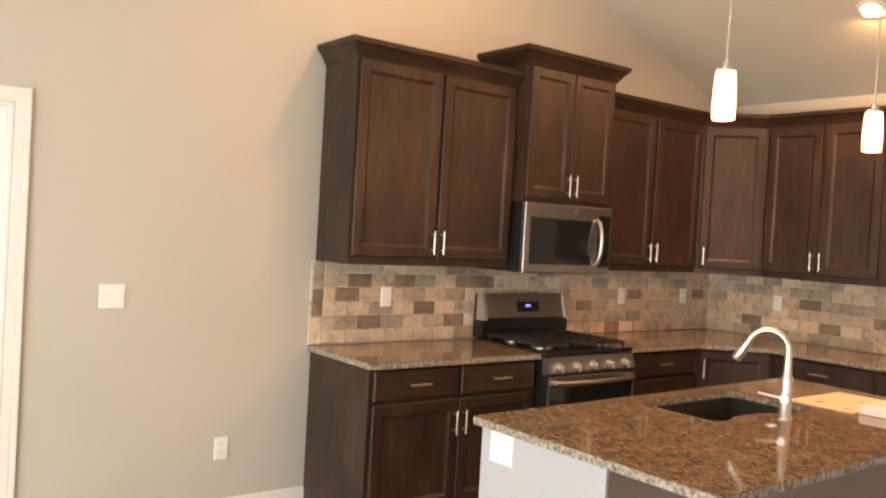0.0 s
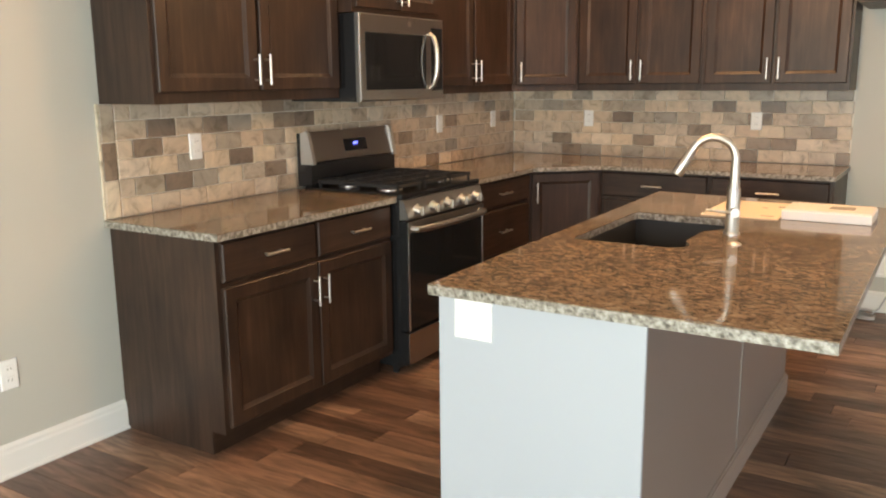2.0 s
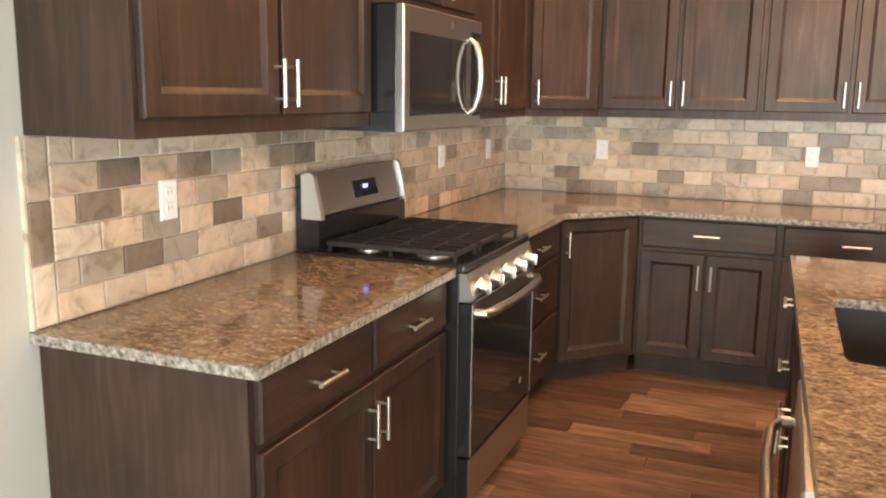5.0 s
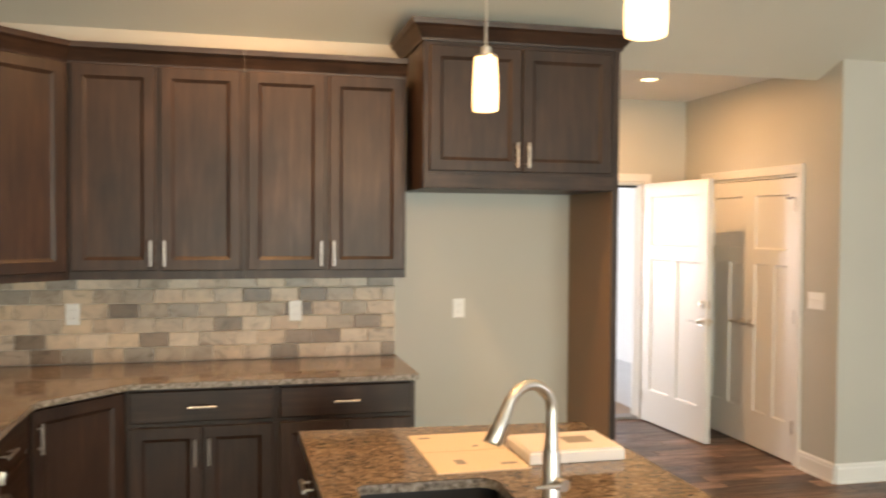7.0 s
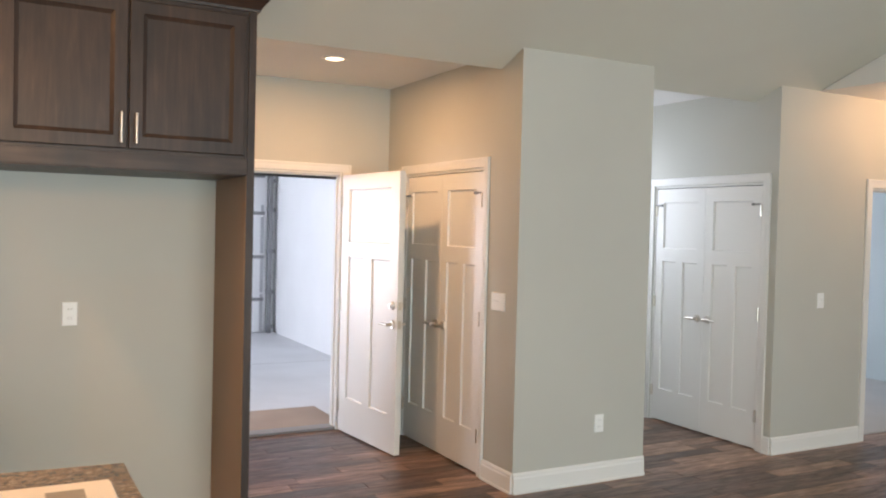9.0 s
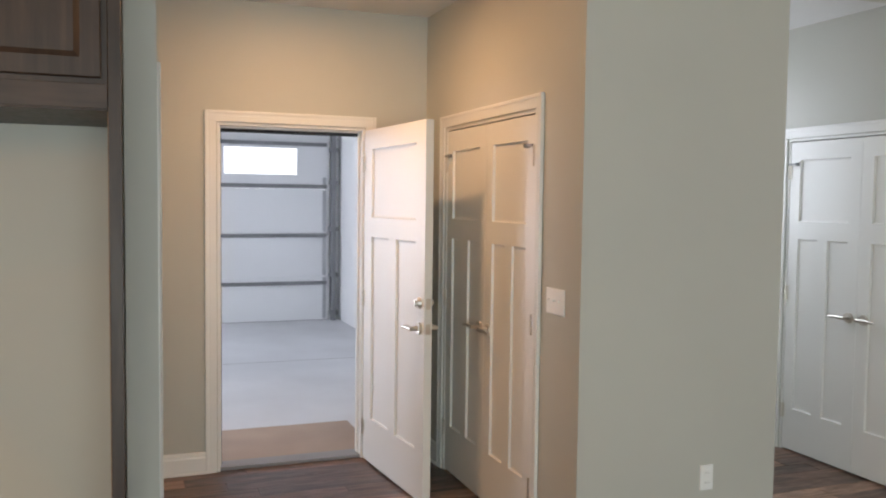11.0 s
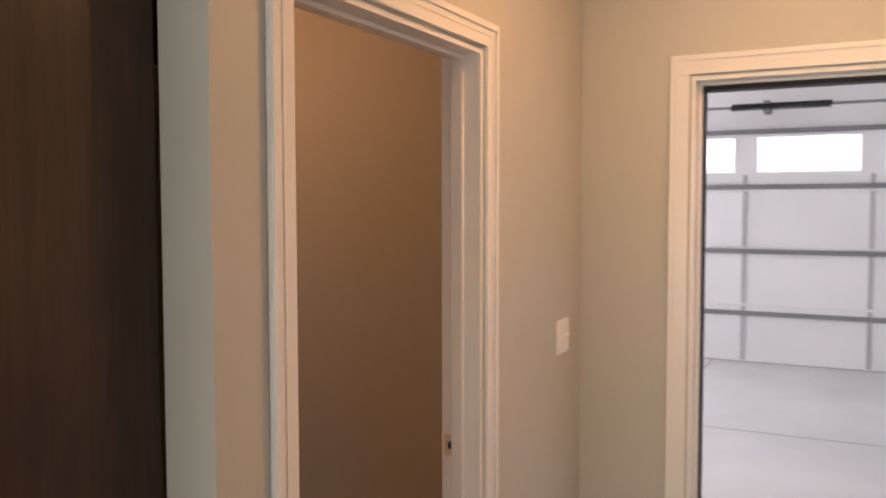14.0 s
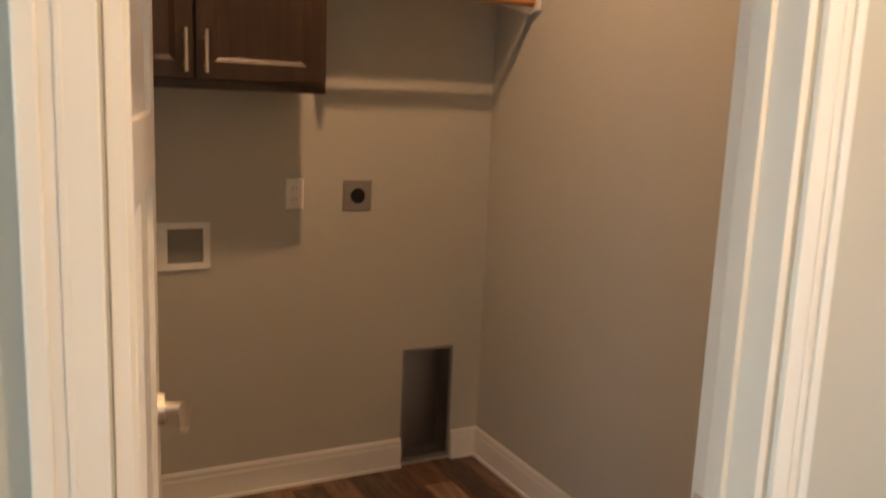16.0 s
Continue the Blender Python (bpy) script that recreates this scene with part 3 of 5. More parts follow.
part("leaf", panel_door(bmesh.new(), 0.895, 2.025, 0.044, 0.12, 0.11), TRIM, gdoor)
for s, y in ((1, 0.044), (-1, 0.0)):
    lever(gdoor, (0.835, y, 0.93), (-1, 0, 0), (0, s, 0))
    bm = cyl(bmesh.new(), (0.835, y, 1.065), (0.835, y + s * 0.02, 1.065), 0.032, 0.026, 24)
    cyl(bm, (0.835, y + s * 0.02, 1.065), (0.835, y + s * 0.034, 1.065), 0.018, 0.015, 16)
    part("deadbolt", bm, NICKEL, gdoor, "round nickel deadbolt", True)
for z in (0.93, 1.065):
    part("latch_plate", B(0.8945, 0.8965, 0.009, 0.035, z - 0.028, z + 0.028), NICKEL, gdoor, "nickel latch plate on the door's edge")
for z in (0.2, 1.0, 1.82):
    hinge(gdoor, 0.0, -0.004, z)
bm = bmesh.new()
for a in ((-4.0005, -3.9985), ):
    box(bm, 1.895, 1.962, a[0] - 0.016, a[1] - 0.003, 0.02, 2.03)
box(bm, 1.895, 1.962, -4.853, -4.020, 2.010, 2.036)
solo("door_weatherstrip", bm, RUBBER, "black rubber weatherstrip inside the garage door frame", "weatherstrip", kind="structure")
solo("door_threshold", B(1.835, 1.965, -4.852, -4.003, 0.001, 0.022, bevel=0.004), STRUT, "dull metal threshold with a dark edge", "threshold", kind="structure")
for z in (0.93, 1.065):
    solo("door_strike", B(1.91, 1.945, -4.0035, -4.0012, z - 0.03, z + 0.03), NICKEL, "small nickel strike plate in the door frame", "strike plate", kind="structure")

# laundry door, swung inwards against the side wall
ldoor = thing("laundry_door", pose(0.146, -3.482, 0.012, 0, 0, 79.6), "white panel door swung open into the laundry room", "door")
part("leaf", panel_door(bmesh.new(), 0.807, 2.01), TRIM, ldoor)
lever(ldoor, (0.747, 0, 0.93), (-1, 0, 0), (0, -1, 0))
for z in (0.25, 1.03, 1.82):
    hinge(ldoor, 0.0, -0.003, z)
# north doorway
ndoor = thing("patio_side_door", pose(-5.992, 0.045, 0.012), "white panel door, closed, in the range wall", "door")
part("leaf", panel_door(bmesh.new(), 0.804, 2.005), TRIM, ndoor)
lever(ndoor, (0.06, 0, 0.93), (1, 0, 0), (0, -1, 0))


# ---- garage door ----
og = thing("garage_door", pose(8.0, -1.01, -0.02, 0, 0, -90), "white sectional garage door with windows in its top section", "garage door")
GW, SH = 5.04, 0.59
for k in range(4):
    z0 = k * SH
    bm = bmesh.new()
    if k == 3:
        n, pw = 4, 0.95
        gap = 0.22
        x_first = 0.15
        holes = [rect(x_first + i * (pw + gap), x_first + i * (pw + gap) + pw, z0 + 0.19, z0 + 0.54) for i in range(n)]
        outline_prism(bm, [rect(0.0, GW, z0 + 0.0005, z0 + SH - 0.0005)] + holes, 0.045, XZ(0.0))
    else:
        box(bm, 0.0, GW, 0.0, 0.045, z0 + 0.0005, z0 + SH - 0.0005, 0.004)
        box(bm, 0.0, GW, -0.003, 0.0, z0 + 0.27, z0 + 0.285, 0.001)
    sec = part("section", bm, DOORSKIN, og)
    if k == 3:
        for i in range(n):
            a = x_first + i * (pw + gap)
            fr = bmesh.new()
            for q in ((a - 0.03, a, z0 + 0.16, z0 + 0.57), (a + pw, a + pw + 0.03, z0 + 0.16, z0 + 0.57), (a, a + pw, z0 + 0.16, z0 + 0.19), (a, a + pw, z0 + 0.54, z0 + 0.57)):
                box(fr, q[0], q[1], -0.012, -0.001, q[2], q[3], 0.003)
            part("window_frame", fr, DOORSKIN, sec)
            pane = part("pane", B(a, a + pw, 0.018, 0.024, z0 + 0.19, z0 + 0.54), GLASS, sec)
            pane.visible_shadow = False
for z in (0.51, 1.15, 1.81, 2.37):
    bm = box(bmesh.new(), 0.03, GW - 0.03, -0.030, -0.0155, z - 0.026, z + 0.022, 0.003)
    box(bm, 0.03, GW - 0.03, -0.034, -0.0305, z + 0.012, z + 0.022, 0.001)
    part("strut", bm, STRUT, og, "grey steel stiffening strut")
for x in (0.06, 1.21, 2.38, 3.55, GW - 0.06):
    for k in range(4):
        if k == 3:
            bm = box(bmesh.new(), x - 0.022, x + 0.022, -0.012, -0.002, 1.78, 1.93)
        else:
            bm = box(bmesh.new(), x - 0.022, x + 0.022, -0.014, -0.004, k * SH + 0.02, k * SH + 0.58)
        part("stile", bm, STILE, og)
part("bottom_seal", B(0.0, GW, 0.0, 0.045, 0.0, 0.004), RUBBER, og, "black rubber bottom seal")
for x in (-0.05, GW + 0.05):
    bm = box(bmesh.new(), x - 0.03, x + 0.03, -0.10, -0.06, 0.0, 2.5, 0.004)
    box(bm, x - 0.03, x + 0.03, -0.06, 0.03, 0.0, 2.5)
    part("track", bm, STRUT, og, "grey steel vertical track")
    for z in (0.1, 0.62, 1.24, 1.86, 2.3):
        part("roller_bracket", box(bmesh.new(), x - 0.06, x + 0.06, -0.11, -0.055, z - 0.03, z + 0.03, 0.006), STRUT, og)
sp = thing("torsion_spring", pose(7.8, -3.6, 2.58), "black torsion spring on a steel bar above the garage door", "spring")
part("bar", cyl(bmesh.new(), (0, -2.4, 0), (0, 2.4, 0), 0.014, None, 12), STRUT, sp)
bm = bmesh.new()
tube(bm, [(0.032 * math.cos(i * 0.9), -0.59 + i * 0.0022, 0.032 * math.sin(i * 0.9)) for i in range(420)], 0.006, 6)
part("coil", bm, IRON, sp, "black wound coil")
for y in (-2.38, 0.0, 2.38):
    part("bracket", box(bmesh.new(), -0.02, 0.25, y - 0.03, y + 0.03, -0.06, 0.06, 0.005), STRUT, sp)
solo("outside_glare", B(14.0, 14.1, -16, 10, -0.06, 7), OUTSIDE, "white overcast brightness outside", "backdrop", kind="structure")

# ---- kitchen cabinets ----
def pull(parent, x, z, upright, length=0.13, y=-0.02):
    """A round bar pull on two posts, on a face that looks along -y."""
    h = length / 2
    ends = [(x, z - h), (x, z + h)] if upright else [(x - h, z), (x + h, z)]
    bm = cyl(bmesh.new(), (ends[0][0], y - 0.031, ends[0][1]), (ends[1][0], y - 0.031, ends[1][1]), 0.0062, None, 14)
    for s in (-1, 1):
        px, pz = (x, z + s * (h - 0.022)) if upright else (x + s * (h - 0.022), z)
        cyl(bm, (px, y, pz), (px, y - 0.029, pz), 0.0042, None, 10)
    part("handle", bm, NICKEL, parent, "brushed nickel bar pull", True)


def shaker(cab, x0, x1, z0, z1, hand=None, high=False, y=0.0, inset=0.028):
    """A framed door with a sloped inner edge round a sunk panel. hand: the side of its pull."""
    bm = ringed(bmesh.new(), x0, x1, z0, z1, [(0, y - 0.016), (0.004, y - 0.020), (0.055, y - 0.020), (0.060, y - 0.016), (0.072, y - 0.009), (0.074, y - 0.009)], y - 0.001)
    d = part("door", bm, WOOD, cab)
    if hand:
        hx = x0 + inset if hand == "l" else x1 - inset
        pull(d, hx, (z1 - 0.12) if high else (z0 + 0.088), True, y=y - 0.02)
    return d


def drawer(cab, x0, x1, z0, z1, y=0.0, handle=True):
    bm = ringed(bmesh.new(), x0, x1, z0, z1, [(0, y - 0.014), (0.006, y - 0.020), (0.010, y - 0.020)], y - 0.001)
    d = part("drawer_front", bm, WOOD_X, cab)
    if handle:
        pull(d, (x0 + x1) / 2, (z0 + z1) / 2, False, y=y - 0.02)
    return d


def crown(cab, pts, z0, height, out):
    """A crown moulding along a line of (x, y) points with the outside to the right of the way along it."""
    prof = [(0.0, 0.0), (0.010, 0.0), (0.013, 0.012), (0.024, 0.030), (0.046, 0.062), (0.060, 0.074), (0.062, 0.085), (0.066, 0.100), (0.0, 0.100)]
    k, bm = out / 0.066, bmesh.new()
    pts = [Vector((*p, 0)) for p in pts]
    rings = []
    for i, p in enumerate(pts):
        dirs = []
        if i:
            dirs.append((p - pts[i - 1]).normalized())
        if i < len(pts) - 1:
            dirs.append((pts[i + 1] - p).normalized())
        ns = [Vector((d.y, -d.x, 0)) for d in dirs]
        n = ns[0] if len(ns) == 1 else (ns[0] + ns[1]) / (1 + ns[0].dot(ns[1]))
        rings.append([bm.verts.new(p + n * o * k + Vector((0, 0, z0 + z * height / 0.1))) for o, z in prof])
    for a, b in zip(rings, rings[1:]):
        for i in range(len(prof)):
            bm.faces.new((a[i], a[(i + 1) % len(prof)], b[(i + 1) % len(prof)], b[i]))
    bm.faces.new(rings[0]), bm.faces.new(rings[-1])
    part("crown_moulding", bm, WOOD_X, cab)


def base_cabinet(m, w, label, layout, depth=0.605, end="", toe=True):
    """A floor cabinet. layout: 'doors', 'two drawers', 'one drawer', 'three drawers'."""
    c = thing("base_cabinet", m, label, "cabinet", "base cabinets")
    bm = box(bmesh.new(), 0.0, w, 0.0, depth, 0.105, 0.882, 0.001)
    part("body", bm, WOOD, c)
    part("toe_kick", B(0.002, w - 0.002, 0.075, 0.09, 0.0, 0.104), WOOD_X, c, "recessed dark toe kick")
    if end == "l":
        part("end_panel", outline_prism(bmesh.new(), [[(0.075, 0), (depth, 0), (depth, 0.882), (-0.001, 0.882), (-0.001, 0.10), (0.075, 0.10)]], 0.006, YZ(-0.0065)), WOOD, c, "flat end panel with a toe notch")
    if end == "r":
        part("end_panel", outline_prism(bmesh.new(), [[(0.075, 0), (depth, 0), (depth, 0.882), (-0.001, 0.882), (-0.001, 0.10), (0.075, 0.10)]], 0.006, YZ(w + 0.0005)), WOOD, c, "flat end panel with a toe notch")
    g = 0.016
    zt, zd = 0.868, 0.715
    if layout == "three drawers":
        for a, b in ((0.715, 0.868), (0.425, 0.695), (0.125, 0.405)):
            drawer(c, g, w - g, a, b)
    else:
        n = {"two drawers": 2, "one drawer": 1}.get(layout, 0)
        for i in range(n):
            dw = (w - 2 * g - 0.02 * (n - 1)) / n
            drawer(c, g + i * (dw + 0.02), g + i * (dw + 0.02) + dw, zd, zt)
        top = zd - 0.022 if n else zt
        shaker(c, g, w / 2 - 0.004, 0.125, top, "r", True)
        shaker(c, w / 2 + 0.004, w - g, 0.125, top, "l", True)
    return c


def wall_cabinet(m, w, z0, z1, label, depth=0.33, rail=0.045):
    c = thing("wall_cabinet", m, label, "cabinet", "wall cabinets")
    part("body", box(bmesh.new(), 0.0, w, 0.0, depth, z0, z1, 0.001), WOOD, c)
    g = 0.016
    shaker(c, g, w / 2 - 0.011, z0 + rail, z1 - 0.02, "r", inset=0.022)
    shaker(c, w / 2 + 0.011, w - g, z0 + rail, z1 - 0.02, "l", inset=0.022)
    return c


dark = "dark-stained wooden "
base_cabinet(pose(-3.635, -0.61, 0), 1.13, dark + "base cabinet with two drawers over two doors", "two drawers", end="l")
base_cabinet(pose(-1.735, -0.61, 0), 0.765, dark + "base cabinet with three drawers beside the range", "three drawers")
base_cabinet(pose(-0.61, -0.968, 0, 0, 0, -90), 0.70, dark + "base cabinet with a drawer over two doors", "one drawer")
base_cabinet(pose(-0.61, -1.668, 0, 0, 0, -90), 0.692, dark + "base cabinet with a drawer at the run's end", "one drawer", end="r")
# corner base, diagonal face
cb = thing("corner_base_cabinet", pose(-0.97, -0.61, 0, 0, 0, math.degrees(math.atan2(-0.355, 0.36))), dark + "corner base cabinet with one diagonal door", "cabinet", "base cabinets")
cw = math.hypot(0.355, 0.36)
inv = cb.matrix_world.inverted()
corner = [(-0.97, -0.612), (-0.612, -0.966), (-0.006, -0.966), (-0.006, -0.006), (-0.97, -0.006)]
bm = outline_prism(bmesh.new(), [corner], 0.777, XY(0.105))
bmesh.ops.transform(bm, matrix=inv, verts=bm.verts)
part("body", bm, WOOD, cb)
part("toe_kick", B(-0.02, cw + 0.02, 0.06, 0.075, 0.0, 0.104), WOOD_X, cb, "recessed dark toe kick")
shaker(cb, 0.022, cw - 0.022, 0.125, 0.868, "l", True)

# wall cabinets on the range wall
UB, UT = 1.384, 2.475
cl = wall_cabinet(pose(-3.637, -0.33, 0), 1.122, UB, UT, dark + "two-door wall cabinet over the end counter")
crown(cl, [(0.0, 0.325), (0.0, 0.0), (1.118, 0.0)], UT - 0.02, 0.10, 0.066)
cm = thing("microwave_cabinet", pose(-2.513, -0.42, 0), dark + "taller two-door cabinet over the microwave", "cabinet", "wall cabinets")
part("body", box(bmesh.new(), 0, 0.766, 0, 0.415, 1.79, 2.615, 0.001), WOOD, cm)
shaker(cm, 0.016, 0.380, 1.815, 2.595, "r"), shaker(cm, 0.386, 0.750, 1.815, 2.595, "l")
crown(cm, [(0, 0.41), (0, 0), (0.766, 0), (0.766, 0.41)], 2.60, 0.10, 0.072)
cr = wall_cabinet(pose(-1.743, -0.33, 0), 1.078, UB, UT, dark + "two-door wall cabinet beside the corner")
crown(cr, [(0.004, 0.0), (1.078, 0.0)], UT - 0.02, 0.10, 0.066)
cd = thing("corner_wall_cabinet", pose(-0.663, -0.33, 0, 0, 0, -45), dark + "diagonal corner wall cabinet with one door", "cabinet", "wall cabinets")
inv, dw = cd.matrix_world.inverted(), 0.333 * math.sqrt(2)
bm = outline_prism(bmesh.new(), [[(-0.663, -0.332), (-0.332, -0.663), (-0.006, -0.663), (-0.006, -0.006), (-0.663, -0.006)]], UT - UB, XY(UB))
bmesh.ops.transform(bm, matrix=inv, verts=bm.verts)
part("body", bm, WOOD, cd)
shaker(cd, 0.022, dw - 0.024, UB + 0.04, UT - 0.02, "l")
crown(cd, [(0.0, 0.0), (dw, 0.0)], UT - 0.02, 0.10, 0.066)
ca = wall_cabinet(pose(-0.33, -0.665, 0, 0, 0, -90), 0.850, UB, UT, dark + "two-door wall cabinet")
crown(ca, [(0.0, 0.0), (0.850, 0.0)], UT - 0.02, 0.10, 0.066)
cbw = wall_cabinet(pose(-0.33, -1.516, 0, 0, 0, -90), 0.852, UB, UT, dark + "two-door wall cabinet beside the refrigerator bay")
crown(cbw, [(0.0, 0.0), (0.852, 0.0)], UT - 0.02, 0.10, 0.066)
# refrigerator surround
cf = thing("refrigerator_cabinet", pose(-0.60, -2.405, 0, 0, 0, -90), dark + "deep two-door cabinet over an empty refrigerator bay", "cabinet")
part("body", box(bmesh.new(), 0, 1.046, 0, 0.596, 1.860, 2.63, 0.001), WOOD, cf)
part("valance", box(bmesh.new(), 0, 1.046, -0.008, -0.001, 1.865, 1.935, 0.002), WOOD_X, cf)
shaker(cf, 0.03, 0.522, 1.95, 2.59, "r"), shaker(cf, 0.528, 1.03, 1.95, 2.59, "l")
crown(cf, [(0, 0.59), (0, 0), (1.082, 0), (1.082, 0.51)], 2.612, 0.10, 0.075)
part("side_panel", box(bmesh.new(), 1.047, 1.082, -0.004, 0.516, 0.0, 2.63, 0.002), WOOD, cf, "tall dark side panel down to the floor")
part("inner_skin", B(1.0445, 1.0465, 0.0, 0.594, 0.0, 1.859), VENEER, cf, "pale brown inner face of the side panel")


# ---- worktops ----
def slab(name, loops, label, z0=0.884, z1=0.914):
    th = thing(name, pose(*loops[0][0], z0), label, "countertop")
    bm = outline_prism(bmesh.new(), loops, 0.0035, XY(z1 - 0.0035))
    o = Matrix.Translation((-loops[0][0][0], -loops[0][0][1], -z0))
    bmesh.ops.transform(bm, matrix=o, verts=bm.verts)
    part("polished_top", bm, GRANITE, th)
    bm = outline_prism(bmesh.new(), loops, z1 - 0.0035 - z0, XY(z0))
    bmesh.ops.transform(bm, matrix=o, verts=bm.verts)
    # edge colour carries the window sheen, so it is paler than the top
    part("edge", bm, GRANITE_EDGE, th, "rough granite edge, daylight sheen put in as paler colour")
    return th


slab("countertop", [[(-3.665, -0.655), (-2.506, -0.655), (-2.506, -0.003), (-3.665, -0.003)]], "brown speckled granite countertop on the end cabinet")
slab("countertop", [[(-1.736, -0.655), (-0.99, -0.655), (-0.655, -0.985), (-0.655, -2.378), (-0.003, -2.378), (-0.003, -0.003), (-1.736, -0.003)]], "brown speckled granite countertop round the corner")

# ---- island ----
def arc(cx, cy, r, a0, a1, n=6):
    return [(cx + r * math.cos(radians(a0 + (a1 - a0) * i / n)), cy + r * math.sin(radians(a0 + (a1 - a0) * i / n))) for i in range(n + 1)]


IX0, IY0 = -3.914, -2.79
hole = arc(-3.05, -1.86, 0.04, 180, 90) + arc(-2.44, -1.86, 0.04, 90, 0) + arc(-2.465, -2.18, 0.06, 0, -90) + [(-2.66, -2.24), (-2.72, -2.20), (-2.76, -2.185), (-2.94, -2.185), (-2.97, -2.20), (-3.00, -2.213)] + arc(-3.04, -2.165, 0.05, -90, -180)
slab("island_countertop", [[(IX0, IY0), (-1.80, -2.777), (-1.722, -1.705), (IX0, -1.745)], hole], "brown speckled granite island countertop with a sink cut-out")
isl = thing("kitchen_island", pose(-3.88, -2.36, 0), "kitchen island with a white end, taupe back and dark cabinets", "island")
part("end_core", B(0.0125, 0.10, 0.1005, 0.599, 0.0, 0.882), ISLAND_BACK, isl)
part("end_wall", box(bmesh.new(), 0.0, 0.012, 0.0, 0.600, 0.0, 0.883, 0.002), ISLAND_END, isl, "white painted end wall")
part("back_wall", box(bmesh.new(), 0.0125, 1.107, 0.0, 0.10, 0.0, 0.883, 0.001), ISLAND_BACK, isl, "taupe painted back wall")
part("back_wall", box(bmesh.new(), 1.113, 2.09, 0.0, 0.10, 0.0, 0.883, 0.001), ISLAND_BACK, isl, "taupe painted back wall")
part("far_end_panel", box(bmesh.new(), 2.068, 2.09, 0.1005, 0.585, 0.0, 0.883, 0.001), WOOD, isl)
part("carcass", B(0.101, 0.14, 0.101, 0.56, 0.1, 0.882), WOOD, isl)
bm = bmesh.new()
box(bm, -0.012, 2.102, -0.013, -0.0005, 0.0, 0.095, 0.003)
box(bm, -0.006, 2.096, -0.007, -0.0005, 0.0955, 0.105, 0.002)
part("baseboard", bm, ISLAND_TRIM, isl, "taupe stepped baseboard")
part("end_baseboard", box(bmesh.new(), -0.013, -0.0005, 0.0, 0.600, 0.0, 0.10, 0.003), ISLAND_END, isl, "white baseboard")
part("batten", box(bmesh.new(), 1.1075, 1.1125, -0.003, 0.05, 0.106, 0.883, 0.001), GREYMETAL, isl, "thin pale joint strip")


def island_unit(x_right, w, label, kind):
    m = pose(x_right, -1.750, 0, 0, 0, 180)
    if kind == "dishwasher":
        d = thing("dishwasher", m, label, "dishwasher")
        part("body", box(bmesh.new(), 0.003, w - 0.003, 0.0, 0.495, 0.1, 0.878), GREYMETAL, d)
        part("front_panel", ringed(bmesh.new(), 0.004, w - 0.004, 0.11, 0.875, [(0, -0.02), (0.006, -0.026), (0.012, -0.026)], -0.001), STEEL, d, "stainless front")
        bm = tube(bmesh.new(), [(0.06, -0.026, 0.79), (0.07, -0.06, 0.79), (0.12, -0.074, 0.79), (w / 2, -0.08, 0.79), (w - 0.12, -0.074, 0.79), (w - 0.07, -0.06, 0.79), (w - 0.06, -0.026, 0.79)], 0.011)
        part("handle", bm, STEEL, d, "bowed stainless bar handle", True)
        part("toe_kick", B(0.003, w - 0.003, 0.06, 0.07, 0.0, 0.1), BLACK, d)
        return d
    c = thing("base_cabinet", m, label, "cabinet", "island cabinets")
    if kind == "sink":
        bm = box(bmesh.new(), 0, w, 0, 0.018, 0.105, 0.882)
        box(bm, 0, 0.018, 0.018, 0.495, 0.105, 0.882), box(bm, w - 0.018, w, 0.018, 0.495, 0.105, 0.882), box(bm, 0, w, 0.018, 0.495, 0.105, 0.125)
        part("body", bm, WOOD, c)
        drawer(c, 0.016, w - 0.016, 0.715, 0.868, handle=False)
        shaker(c, 0.016, w / 2 - 0.004, 0.125, 0.693, "r", True), shaker(c, w / 2 + 0.004, w - 0.016, 0.125, 0.693, "l", True)
    else:
        part("body", box(bmesh.new(), 0, w, 0, 0.495, 0.105, 0.882, 0.001), WOOD, c)
        for a, b in ((0.715, 0.868), (0.425, 0.695), (0.125, 0.405)):
            drawer(c, 0.016, w - 0.016, a, b)
    part("toe_kick", B(0.002, w - 0.002, 0.06, 0.075, 0.0, 0.104), WOOD_X, c)
    return c


island_unit(-1.816, 0.346, dark + "island cabinet with three drawers", "drawers")
island_unit(-2.164, 0.96, dark + "island sink cabinet with two doors", "sink")
island_unit(-3.126, 0.60, "stainless dishwasher in the island beside the sink", "dishwasher")

# sink
sk = thing("kitchen_sink", pose(-2.745, -2.035, 0.70), "dark undermount double-bowl sink", "sink")
sx, sy, d0 = 0.36, 0.228, 0.183
for q in ((-sx, -sx + 0.012, -sy, sy), (sx - 0.012, sx, -sy, sy), (-sx + 0.012, sx - 0.012, -sy, -sy + 0.012), (-sx + 0.012, sx - 0.012, sy - 0.012, sy)):
    part("bowl_side", box(bmesh.new(), *q, 0.0, d0, 0.003), SINK, sk)
part("bowl_bottom", box(bmesh.new(), -sx, sx, -sy, sy, -0.012, 0.0, 0.003), SINK, sk)
part("divider", box(bmesh.new(), -0.19, -0.155, -sy + 0.012, sy - 0.012, 0.0005, 0.135, 0.010), SINK, sk, "low divider between the bowls")
for x in (-0.26, 0.10):
    part("drain", lathe(bmesh.new(), [(0.045, 0.0), (0.045, 0.004), (0.036, 0.005), (0.030, 0.002)], (x, 0, 0.0005)), NICKEL, sk, "nickel drain", True)

# faucet
fx, fy = -2.745, -2.292
fc = thing("kitchen_faucet", pose(fx, fy, 0.914, 0, 0, 22), "brushed nickel pull-down gooseneck faucet on the island", "faucet")
